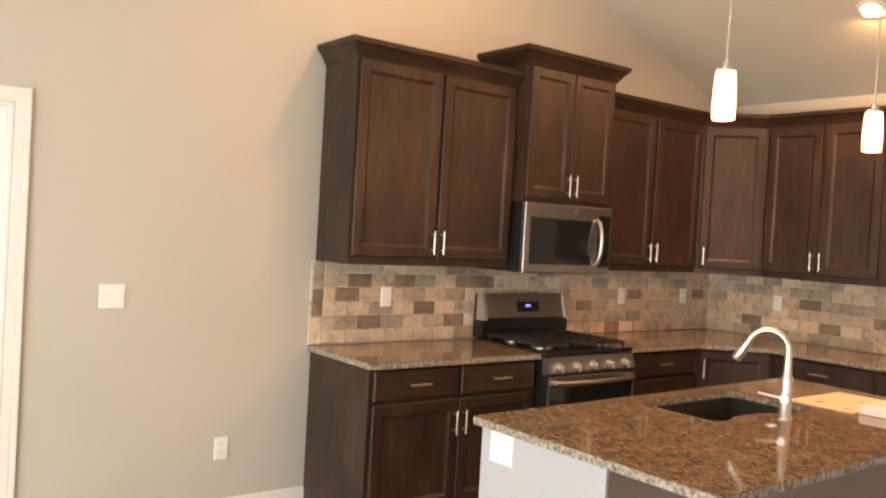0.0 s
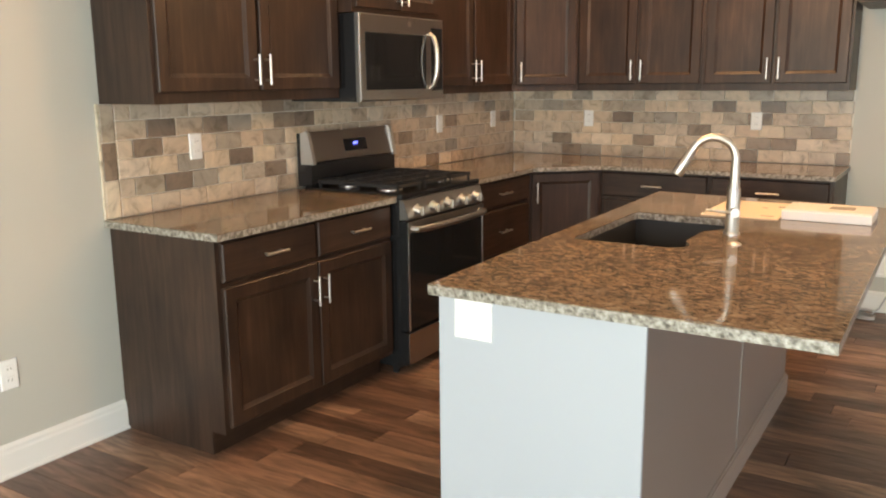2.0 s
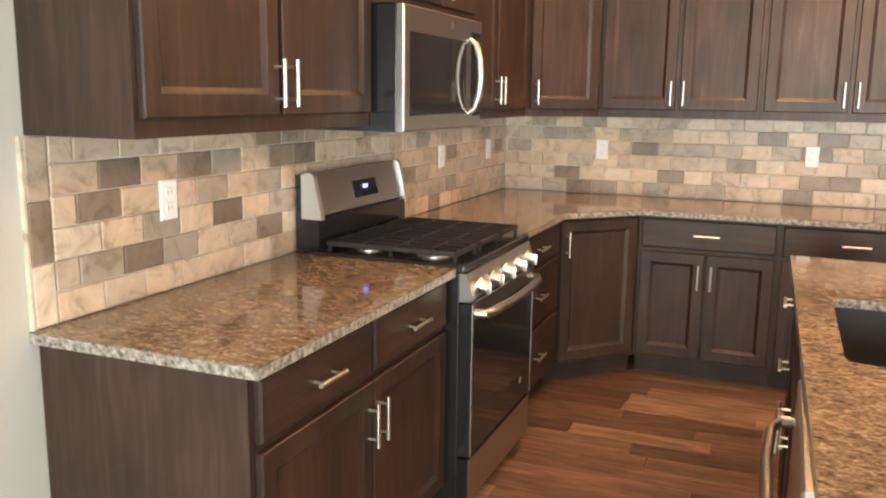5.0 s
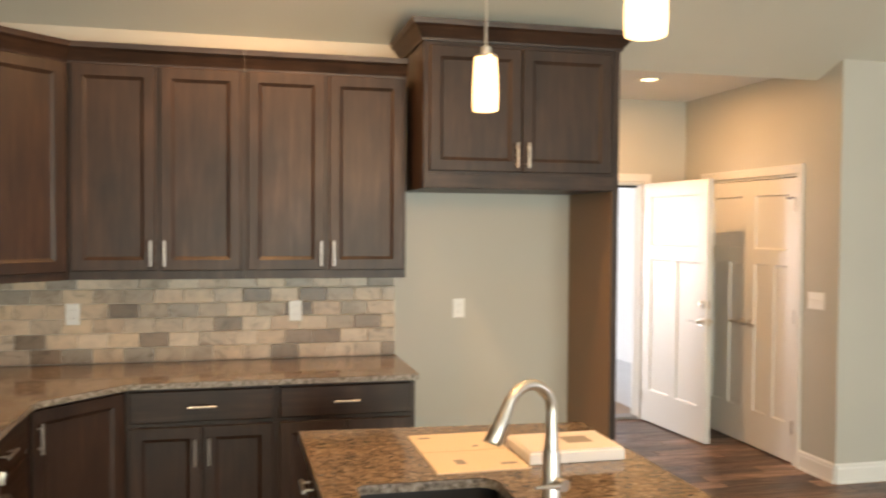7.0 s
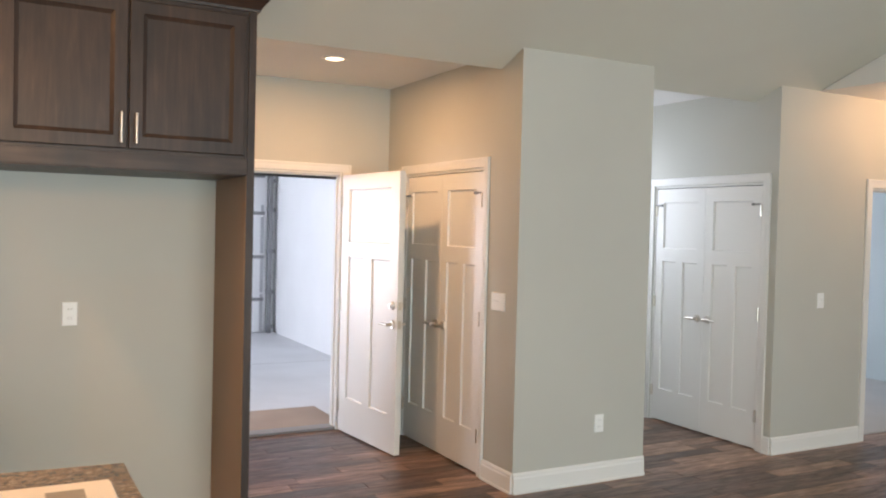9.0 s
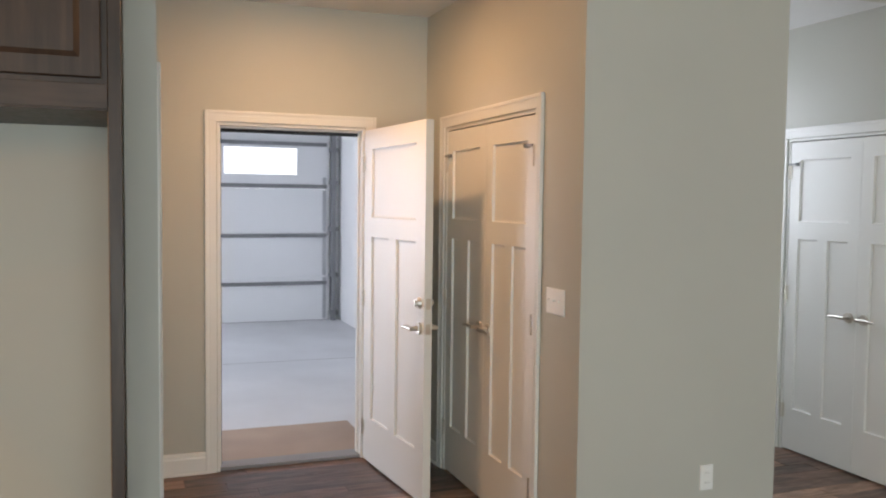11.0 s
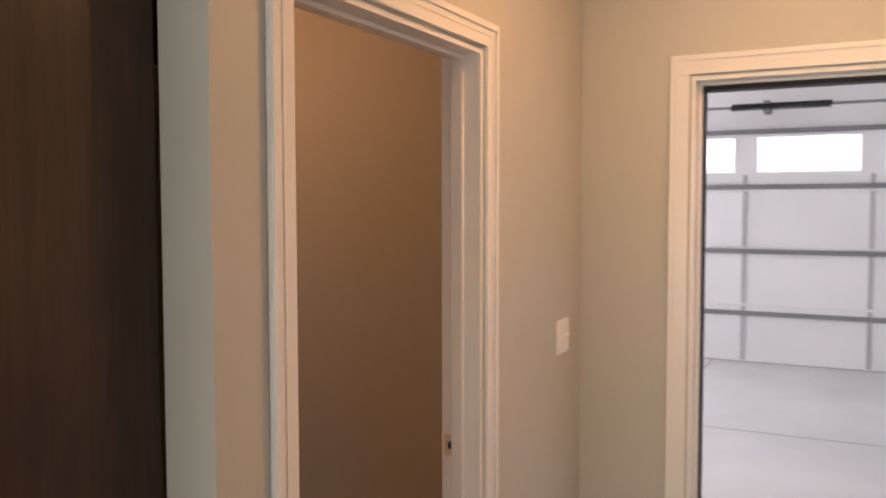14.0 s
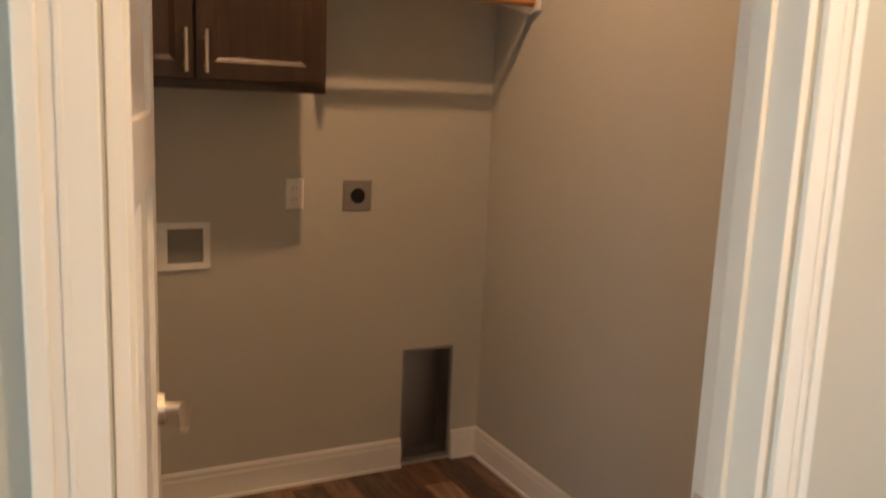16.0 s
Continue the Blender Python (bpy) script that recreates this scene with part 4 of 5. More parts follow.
bm = lathe(bmesh.new(), [(0.030, 0.0), (0.030, 0.006), (0.026, 0.010), (0.0235, 0.014), (0.0235, 0.16), (0.0225, 0.165), (0.021, 0.17)])
part("body", bm, NICKEL, fc, "", True)
pts = [(0, 0, 0.165), (0, 0, 0.21), (0, 0.0005, 0.25)] + [(0, 0.079 - 0.079 * math.cos(radians(a)), 0.268 + 0.079 * math.sin(radians(a))) for a in range(0, 166, 12)]
part("neck", tube(bmesh.new(), pts, [0.019, 0.0165, 0.015] + [0.0142] * (len(pts) - 3), 18), NICKEL, fc, "", True)
e = Vector(pts[-1])
dn = (e - Vector(pts[-2])).normalized()
part("spray_head", tube(bmesh.new(), [e, e + dn * 0.02, e + dn * 0.05, e + dn * 0.095, e + dn * 0.10], [0.0148, 0.0165, 0.019, 0.0215, 0.019], 18), NICKEL, fc, "tapered pull-down spray head", True)
part("spray_button", box(bmesh.new(), -0.006, 0.006, e.y + 0.030, e.y + 0.042, e.z - 0.085, e.z - 0.045, 0.003), NICKEL, fc)
bm = cyl(bmesh.new(), (-0.022, 0, 0.085), (-0.052, 0, 0.085), 0.0165, 0.0165, 20)
tube(bm, [(-0.045, 0.0, 0.085), (-0.047, 0.03, 0.088), (-0.049, 0.10, 0.096)], [0.006, 0.0055, 0.0045])
part("lever", bm, NICKEL, fc, "slim side lever", True)
part("soap_cap", lathe(bmesh.new(), [(0.022, 0), (0.022, 0.004), (0.014, 0.008), (0.008, 0.009)], (-0.19, 0.02, 0.0)), NICKEL, fc, "round nickel hole cover", True)

# water line of the missing refrigerator
vb = thing("water_supply_box", pose(-0.001, -2.66, 0.31, 0, 0, -90), "white recessed water supply box with a coiled braided line", "supply box")
for n, q in (("frame", (-0.085, 0.085, 0.065, 0.085)), ("frame", (-0.085, 0.085, -0.085, -0.065)), ("frame", (-0.085, -0.065, -0.065, 0.065)), ("frame", (0.065, 0.085, -0.065, 0.065))):
    part(n, box(bmesh.new(), q[0], q[1], -0.012, -0.0005, q[2], q[3], 0.003), PLASTIC, vb)
part("recess", B(-0.065, 0.065, -0.003, -0.0005, -0.065, 0.065), PLASTIC, vb)
part("valve", cyl(bmesh.new(), (0, -0.003, 0.0), (0, -0.045, 0.0), 0.012, 0.016, 18), NICKEL, vb, "small nickel stop valve", True)
pts = [(0, -0.035, -0.012), (0.005, -0.045, -0.07), (0.0, -0.075, -0.17), (-0.04, -0.13, -0.26), (-0.09, -0.19, -0.295)]
for k in range(54):
    a = radians(200 - k * 20)
    rr = 0.115 + 0.018 * math.sin(k * 0.7)
    pts.append((-0.19 + 1.2 * rr * math.cos(a) * 0.9, -0.17 - rr * math.sin(a + 2.2) * 0.9, -0.302 + 0.004 * (k // 9) + 0.006 * math.sin(k * 0.45) ** 2))
part("braided_line", tube(bmesh.new(), pts, 0.005, 8), CABLE, vb, "loosely coiled grey braided line on the floor", True)

# papers on the island
cards = thing("paperwork_card", pose(-2.12, -2.225, 0.9145), "cream printed cards laid side by side on the island", "card")
part("sheet", box(bmesh.new(), -0.235, -0.004, -0.15, 0.148, 0.0, 0.004), CARD, cards)
part("sheet", box(bmesh.new(), 0.004, 0.235, -0.15, 0.148, 0.0, 0.003), CARD, cards)
for x, y, w, h in ((-0.13, 0.05, 0.05, 0.03), (-0.17, -0.10, 0.02, 0.05), (0.18, 0.10, 0.02, 0.04), (0.10, -0.11, 0.03, 0.03), (0.05, -0.05, 0.02, 0.02)):
    part("print", B(x - w / 2, x + w / 2, y - h / 2, y + h / 2, 0.0041, 0.0046), BAR, cards)
bx = thing("folder_box", pose(-2.205, -2.545, 0.9145), "flat white box with peach papers on top", "box")
part("box", box(bmesh.new(), -0.118, 0.118, -0.162, 0.162, 0.0, 0.036, 0.004), PAPER, bx)
part("paper", box(bmesh.new(), -0.110, 0.112, -0.156, 0.156, 0.0365, 0.041), PINK, bx, "peach paper sheet")
part("print", B(-0.03, 0.05, -0.09, 0.0, 0.0412, 0.0416), BAR, bx)


# ---- range ----
rg = thing("gas_range", pose(-2.503, -0.665, 0), "stainless gas range with black cooktop and oven glass", "range")
RW = 0.764
part("body", box(bmesh.new(), 0.003, RW - 0.003, 0.0, 0.62, 0.04, 0.895, 0.003), BLACK, rg, "black side panels")
part("cooktop", box(bmesh.new(), 0.0, RW, -0.02, 0.60, 0.8955, 0.925, 0.008), BLACK, rg, "black enamel cooktop")
bm = outline_prism(bmesh.new(), [[(0.55, 0.925), (0.645, 0.925), (0.645, 1.20), (0.60, 1.20), (0.575, 1.15), (0.56, 1.06), (0.55, 1.04)]], RW - 0.02, YZ(0.01))
part("back_riser", bm, BLACK, rg, "black back riser")
bm = outline_prism(bmesh.new(), [[(0.548, 1.055), (0.552, 1.05), (0.60, 1.205), (0.585, 1.205)]], RW - 0.06, YZ(0.03))
part("back_panel", bm, STEEL, rg, "stainless control back panel")
for x in (0.008, RW - 0.032):
    bm = outline_prism(bmesh.new(), [[(0.535, 1.04), (0.62, 1.04), (0.62, 1.20), (0.59, 1.212), (0.57, 1.20)]], 0.024, YZ(x))
    part("end_cap", bm, SATIN, rg, "bright rounded end cap")
disp = part("clock_display", outline_prism(bmesh.new(), [[(0.5535, 1.09), (0.5575, 1.09), (0.5755, 1.155), (0.5715, 1.155)]], 0.20, YZ(0.30)), GLASS_BLACK, rg, "black clock display")
bm = bmesh.new()
for k, x in enumerate((0.378, 0.392, 0.406)):
    box(bm, x, x + 0.008, 0.5585, 0.5615, 1.122, 1.138)
part("clock_digits", bm, BLUE_LED, disp, "lit blue digits")
for gx in (0.03, 0.277, 0.524):
    bm = bmesh.new()
    w = 0.21
    for y in (0.02, 0.52):
        box(bm, gx, gx + w, y, y + 0.012, 0.945, 0.962, 0.003)
    for x in (gx, gx + w - 0.012):
        box(bm, x, x + 0.012, 0.02, 0.53, 0.945, 0.962, 0.003)
    for x in (gx + 0.065, gx + 0.135):
        box(bm, x, x + 0.010, 0.03, 0.52, 0.946, 0.961, 0.002)
    for y in (0.13, 0.26, 0.39):
        box(bm, gx + 0.01, gx + w - 0.01, y, y + 0.010, 0.946, 0.961, 0.002)
    for x in (gx + 0.004, gx + w - 0.014):
        for y in (0.024, 0.27, 0.515):
            box(bm, x, x + 0.01, y, y + 0.01, 0.9252, 0.946)
    part("grate", bm, IRON, rg, "black cast iron grate")
for x, y, r in ((0.14, 0.15, 0.045), (0.14, 0.41, 0.036), (0.382, 0.28, 0.05), (0.63, 0.15, 0.045), (0.63, 0.41, 0.036)):
    bm = lathe(bmesh.new(), [(r, 0.0), (r, 0.008), (r * 0.8, 0.010), (r * 0.8, 0.018), (r * 0.7, 0.020)], (x, y, 0.9252))
    part("burner", bm, IRON, rg, "", True)
    part("burner_ring", lathe(bmesh.new(), [(r * 1.45, 0.0), (r * 1.45, 0.004), (r * 1.3, 0.007), (r * 1.02, 0.007)], (x, y, 0.9252)), NICKEL, rg, "", True)
bm = outline_prism(bmesh.new(), [[(-0.001, 0.795), (-0.048, 0.800), (-0.050, 0.812), (-0.024, 0.893), (-0.001, 0.8945)]], RW - 0.012, YZ(0.006))
part("control_panel", bm, STEEL, rg, "stainless front control strip")
for k in range(5):
    x = 0.095 + k * (RW - 0.19) / 4
    bm = cyl(bmesh.new(), (x, -0.036, 0.845), (x, -0.047, 0.841), 0.027, 0.026, 24)
    cyl(bm, (x, -0.047, 0.841), (x, -0.074, 0.832), 0.022, 0.019, 24)
    box(bm, x - 0.0045, x + 0.0045, -0.086, -0.066, 0.812, 0.856, 0.002)
    part("knob", bm, NICKEL, rg, "round metal burner knob", True)
od = part("oven_door", ringed(bmesh.new(), 0.006, RW - 0.006, 0.235, 0.790, [(0, -0.040), (0.006, -0.046), (0.010, -0.046)], -0.001), BLACK, rg, "black oven door with stainless edges")
part("top_band", box(bmesh.new(), 0.008, RW - 0.008, -0.0495, -0.0465, 0.733, 0.788, 0.001), STEEL, od, "stainless band")
for x in (0.007, RW - 0.021):
    part("edge_strip", box(bmesh.new(), x, x + 0.014, -0.0495, -0.0465, 0.238, 0.7325, 0.001), STEEL, od, "slim stainless edge")
part("oven_window", ringed(bmesh.new(), 0.023, RW - 0.023, 0.255, 0.730, [(0, -0.047), (0.004, -0.049)], -0.0465), GLASS_BLACK, od, "black oven glass")
part("round_emblem", cyl(bmesh.new(), (0.60, -0.0493, 0.335), (0.60, -0.0505, 0.335), 0.014, None, 20), NICKEL, od)
bm = tube(bmesh.new(), [(0.045, -0.046, 0.752), (0.05, -0.078, 0.752), (0.10, -0.096, 0.752), (0.25, -0.106, 0.752), (RW / 2, -0.110, 0.752), (RW - 0.25, -0.106, 0.752), (RW - 0.10, -0.096, 0.752), (RW - 0.05, -0.078, 0.752), (RW - 0.045, -0.046, 0.752)], 0.0165)
part("handle", bm, STEEL, od, "bowed stainless oven handle", True)
part("storage_drawer", ringed(bmesh.new(), 0.006, RW - 0.006, 0.055, 0.225, [(0, -0.036), (0.006, -0.042), (0.01, -0.042)], -0.001), BLACK, rg, "black-sided lower drawer")
part("drawer_plate", box(bmesh.new(), 0.010, RW - 0.010, -0.0445, -0.0425, 0.060, 0.220, 0.001), STEEL, rg, "stainless drawer front")
for x in (0.04, RW - 0.04):
    for y in (0.06, 0.56):
        part("foot", cyl(bmesh.new(), (x, y, 0.0), (x, y, 0.041), 0.018, None, 14), BLACK, rg)

# ---- microwave ----
mw = thing("microwave", pose(-2.511, -0.432, 1.365), "stainless over-the-range microwave under the cabinet", "microwave")
MWW, MWH = 0.762, 0.422
part("body", box(bmesh.new(), 0.0, MWW, 0.0, 0.42, 0.0, MWH, 0.003), BLACK, mw, "black casing")
part("front_frame", ringed(bmesh.new(), 0.0, MWW, 0.0, MWH, [(0, -0.022), (0.006, -0.028), (0.012, -0.028)], -0.001), STEEL, mw, "stainless front")
part("door_window", ringed(bmesh.new(), 0.045, 0.585, 0.055, 0.335, [(0, -0.0285), (0.004, -0.0305)], -0.0282), GLASS_BLACK, mw, "dark glass door window")
part("control_panel", ringed(bmesh.new(), 0.635, MWW - 0.012, 0.045, 0.375, [(0, -0.0285), (0.003, -0.030)], -0.0282), GLASS_BLACK, mw, "black control panel")
bm = tube(bmesh.new(), [(0.622, -0.028, 0.055), (0.622, -0.055, 0.075), (0.622, -0.072, 0.13), (0.622, -0.078, 0.20), (0.622, -0.072, 0.27), (0.622, -0.055, 0.325), (0.622, -0.028, 0.345)], [0.011, 0.0125, 0.013, 0.013, 0.013, 0.0125, 0.011], 16)
part("handle", bm, NICKEL, mw, "bowed vertical handle", True)
part("emblem", lathe(bmesh.new(), [(0.016, 0), (0.015, 0.001)], (0, 0, 0)), NICKEL, mw, "", False, pose(0.43, -0.0285, 0.385, 90, 0, 0))
part("vent_grille", B(0.03, MWW - 0.03, 0.01, 0.12, -0.003, -0.0005), GREYMETAL, mw)


# ---- plates on the walls ----
def plate(m, w, h, kind, label, category):
    """A wall plate facing -y in its own frame, centred on its origin."""
    p = thing("wall_plate", m, label, category, "wall plates")
    part("cover", ringed(bmesh.new(), -w / 2, w / 2, -h / 2, h / 2, [(0, -0.003), (0.003, -0.006), (0.006, -0.0065)], -0.0005), PLASTIC, p)
    if kind == "outlet":
        for z in (-0.022, 0.022):
            o = part("receptacle", ringed(bmesh.new(), -0.017, 0.017, z - 0.015, z + 0.015, [(0, -0.0075), (0.002, -0.0085)], -0.0066), PLASTIC, p)
            bm = bmesh.new()
            for x in (-0.007, 0.007):
                box(bm, x - 0.0012, x + 0.0012, -0.0088, -0.0086, z - 0.004, z + 0.006)
            part("slot", bm, GREYMETAL, o)
    else:
        n = kind
        for i in range(n):
            x = (i - (n - 1) / 2) * 0.046
            bm = box(bmesh.new(), x - 0.005, x + 0.005, -0.0075, -0.0066, -0.012, 0.012)
            box(bm, x - 0.004, x + 0.004, -0.019, -0.0072, 0.0, 0.010, 0.002)
            part("toggle", bm, PLASTIC, p)
    return p


OUT = "white duplex outlet on the "
TY = -0.013
plate(pose(-3.166, TY, 1.182), 0.072, 0.116, "outlet", OUT + "tiled backsplash", "outlet")
plate(pose(-1.085, TY, 1.182), 0.072, 0.116, "outlet", OUT + "tiled backsplash", "outlet")
plate(pose(-0.346, TY, 1.182), 0.072, 0.116, "outlet", OUT + "tiled backsplash", "outlet")
plate(pose(TY, -0.627, 1.182, 0, 0, -90), 0.072, 0.116, "outlet", OUT + "tiled backsplash", "outlet")
plate(pose(TY, -1.797, 1.182, 0, 0, -90), 0.072, 0.116, "outlet", OUT + "tiled backsplash", "outlet")
plate(pose(0, -2.755, 1.178, 0, 0, -90), 0.072, 0.116, "outlet", OUT + "wall of the empty refrigerator bay", "outlet")
plate(pose(-4.132, 0, 0.395), 0.072, 0.116, "outlet", OUT + "plain wall above the baseboard", "outlet")
plate(pose(-4.715, 0, 1.186), 0.118, 0.116, 2, "white double switch plate on the plain wall", "light switch")
plate(pose(0.085, -5.27, 1.178, 0, 0, 180), 0.165, 0.116, 3, "white triple switch plate beside the closet", "light switch")
plate(pose(1.63, -3.60, 1.17), 0.118, 0.116, 2, "white double switch plate in the hall", "light switch")
plate(pose(-0.13, -5.935, 0.385, 0, 0, -90), 0.072, 0.116, "outlet", OUT + "pier wall", "outlet")
plate(pose(-0.13, -8.07, 1.15, 0, 0, -90), 0.072, 0.116, 1, "white switch plate beside the bedroom door", "light switch")
plate(pose(3.6, -9.6, 0.40, 0, 0, -90), 0.072, 0.116, "outlet", OUT + "bedroom wall", "outlet")
plate(pose(-3.88, -1.872, 0.822, 0, 0, -90), 0.118, 0.116, 0, "white blank cover plate on the white island end", "cover plate")


# ---- lamps ----
def pendant(x, y, zb):
    top = ceil_z(x)
    p = thing("pendant_lamp", pose(x, y, zb), "lit frosted-glass pendant lamp with a slim cord", "pendant lamp", "island pendants")
    part("shade", lathe(bmesh.new(), [(0.034, 0.0), (0.0405, 0.003), (0.042, 0.03), (0.0415, 0.08), (0.039, 0.135), (0.036, 0.172), (0.018, 0.174)]), SHADE, p, "glowing white glass shade", True).visible_shadow = False
    part("cap", lathe(bmesh.new(), [(0.036, 0.1745), (0.036, 0.182), (0.018, 0.188), (0.018, 0.208), (0.007, 0.214)]), NICKEL, p, "nickel cap", True)
    bm = box(bmesh.new(), -0.055, 0.055, -0.004, 0.004, 0.1765, 0.1825, 0.001)
    part("cross_bar", bm, NICKEL, p)
    part("cord", cyl(bmesh.new(), (0, 0, 0.212), (0, 0, top - zb - 0.01), 0.004, None, 8), NICKEL, p)
    part("canopy", lathe(bmesh.new(), [(0.03, -0.05), (0.062, -0.02), (0.062, 0.03)], (0, 0, top - zb)), NICKEL, p, "nickel ceiling canopy", True)
    bulb("pendant_light", (x, y, zb + 0.07), 26, WARM, 0.03)


for x in PENDANTS:
    pendant(x, -2.278, 2.043)


def flush_lamp(x, y, z, power, label="lit flush ceiling lamp with a frosted dome", r=0.10, colour=WARM, soft=0.06):
    f = thing("ceiling_lamp", pose(x, y, z), label, "ceiling lamp")
    part("base", lathe(bmesh.new(), [(r, -0.022), (r + 0.006, -0.018), (r + 0.006, -0.001)]), NICKEL, f, "nickel base", True)
    part("dome", lathe(bmesh.new(), [(0.03, -0.085), (r * 0.55, -0.078), (r * 0.82, -0.055), (r * 0.95, -0.0225)]), SHADE_HALL, f, "glowing frosted dome", True)
    bulb("ceiling_light", (x, y, z - 0.13), power, colour, soft)


flush_lamp(-0.75, -8.75, 2.755, 26)


def downlight(x, y, z, tilt, power, where, colour=WARM, size=0.12):
    """A recessed can in a ceiling that slopes by tilt."""
    c = thing("recessed_downlight", pose(x, y, z, 0, tilt, 0), "lit round recessed downlight in the " + where, "downlight", "recessed downlights")
    part("trim_ring", lathe(bmesh.new(), [(0.062, -0.004), (0.066, -0.009), (0.085, -0.009), (0.088, -0.001)]), TRIM, c, "white trim ring", True)
    part("lens", lathe(bmesh.new(), [(0.02, -0.012), (0.045, -0.009), (0.061, -0.0045), (0.061, -0.0015)]), SHADE_HALL, c, "glowing lens", True)
    data = bpy.data.lights.new("downlight", "AREA")
    data.shape, data.size, data.energy, data.color = "DISK", size, power, colour
    ob = new("downlight", data)
    ob.matrix_world = pose(x, y, z - 0.022)


SLOPE = math.degrees(math.atan(0.38))
for x, y, p in ((-3.06, -1.2, 33), (-0.9, -1.62, 38)):
    downlight(x, y, ceil_z(x), SLOPE, p, "vaulted ceiling")
downlight(0.88, -4.425, HALL_Z, 0, 27, "flat hall ceiling", size=0.07)
downlight(0.967, -2.26, HALL_Z, 0, 16, "laundry ceiling", (1.0, 0.52, 0.24), 0.045)

# vents
def register(m, w, h, n, label):
    g = thing("air_register", m, label, "air vent")
    bm = bmesh.new()
    for q in ((0, w, 0, 0.022), (0, w, h - 0.022, h), (0, 0.022, 0.022, h - 0.022), (w - 0.022, w, 0.022, h - 0.022)):
        box(bm, q[0], q[1], -0.010, -0.001, q[2], q[3], 0.003)
    part("frame", bm, PLASTIC, g)
    part("backing", B(0.022, w - 0.022, -0.0015, -0.0005, 0.022, h - 0.022), GREYMETAL, g)
    for i in range(n):
        z = 0.03 + i * (h - 0.06) / (n - 1)
        bm = box(bmesh.new(), 0.022, w - 0.022, -0.0045, 0.0045, -0.0008, 0.0008)
        bmesh.ops.transform(bm, matrix=Matrix.Translation((0, -0.0065, z)) @ Matrix.Rotation(radians(40), 4, "X"), verts=bm.verts)
        part("slat", bm, PLASTIC, g)
    for x in (w / 3, 2 * w / 3):
        part("mullion", B(x - 0.008, x + 0.008, -0.0118, -0.0105, 0.022, h - 0.022), PLASTIC, g)


register(pose(0.62, -3.60, 2.33), 0.40, 0.30, 18, "white return-air grille high on the hall wall")
register(pose(0.15, -4.71, HALL_Z, -90, 0, 90), 0.315, 0.09, 6, "white ceiling register in the hall")

# ---- laundry room ----
lc = thing("wall_cabinet", pose(0.13, -1.62, 0), dark + "laundry wall cabinet beside the hanging shelf", "cabinet")
part("body", box(bmesh.new(), 0, 0.865, 0, 0.318, 1.556, 2.32, 0.002), WOOD, lc)
shaker(lc, 0.016, 0.428, 1.585, 2.30, "r"), shaker(lc, 0.434, 0.849, 1.585, 2.30, "l")
sh = thing("closet_shelf", pose(1.03, -1.305, 1.972), "white laundry shelf with a wooden hanging rod", "shelf")
part("board", box(bmesh.new(), 0.0, 0.797, -0.29, 0.0, 0.0, 0.018, 0.002), TRIM, sh)
part("front_lip", box(bmesh.new(), 0.0, 0.797, -0.292, -0.2905, -0.004, 0.020), TRIM, sh)
part("rod", cyl(bmesh.new(), (0.015, -0.30, -0.045), (0.785, -0.30, -0.045), 0.016, None, 18), DOWEL, sh, "varnished wooden rod")
for x in (0.003, 0.778):
    part("end_bracket", outline_prism(bmesh.new(), [[(-0.335, -0.001), (-0.335, -0.075), (-0.27, -0.085), (-0.02, -0.03), (-0.02, -0.001)]], 0.016, YZ(x)), TRIM, sh, "white rod end bracket")
part("wall_cleat", box(bmesh.new(), 0.78, 0.797, -0.29, -0.002, -0.028, -0.0005), TRIM, sh)
plate(pose(0.985, -1.30, 1.180), 0.072, 0.116, "outlet", OUT + "laundry wall", "outlet")
dp = thing("dryer_outlet", pose(1.240, -1.30, 1.170), "grey square dryer outlet with a round black socket", "outlet")
part("plate", ringed(bmesh.new(), -0.06, 0.06, -0.06, 0.06, [(0, -0.003), (0.003, -0.006)], -0.0005), GREYMETAL, dp)
part("socket", cyl(bmesh.new(), (0, -0.006, 0), (0, -0.010, 0), 0.030, None, 24), BLACK, dp, "round black socket")
wb = thing("washer_box", pose(0.585, -1.30, 1.0), "white recessed washing machine supply box", "supply box")
bm = bmesh.new()
for q in ((-0.11, 0.085, 0.060, 0.085), (-0.11, 0.085, -0.09, -0.065), (-0.11, -0.065, -0.065, 0.060), (0.06, 0.085, -0.065, 0.060)):
    box(bm, q[0], q[1], -0.012, -0.001, q[2], q[3], 0.003)
part("frame", bm, PLASTIC, wb)
part("recess", B(-0.065, 0.06, -0.004, -0.0005, -0.065, 0.060), GREYMETAL, wb)
dv = thing("dryer_vent_box", pose(1.575, -1.30, 0.0), "grey metal recessed dryer vent box at the floor", "vent box")
bm = bmesh.new()
for q in ((-0.117, -0.105, 0.02, 0.52), (0.105, 0.117, 0.02, 0.52), (-0.105, 0.105, 0.508, 0.52), (-0.105, 0.105, 0.02, 0.032)):
    box(bm, q[0], q[1], -0.010, -0.001, q[2], q[3], 0.002)
part("rim", bm, STRUT, dv, "thin metal rim")
bm = box(bmesh.new(), -0.106, 0.106, 0.108, 0.112, 0.031, 0.509)
box(bm, -0.1065, -0.104, 0.0, 0.108, 0.031, 0.509), box(bm, 0.104, 0.1065, 0.0, 0.108, 0.031, 0.509)
box(bm, -0.104, 0.104, 0.0, 0.108, 0.031, 0.034), box(bm, -0.104, 0.104, 0.0, 0.108, 0.506, 0.509)
part("pan", bm, PAN, dv, "dark galvanised pan set into the wall")
part("stamped_plate", box(bmesh.new(), -0.06, 0.0, 0.100, 0.107, 0.445, 0.48, 0.004), STRUT, dv)

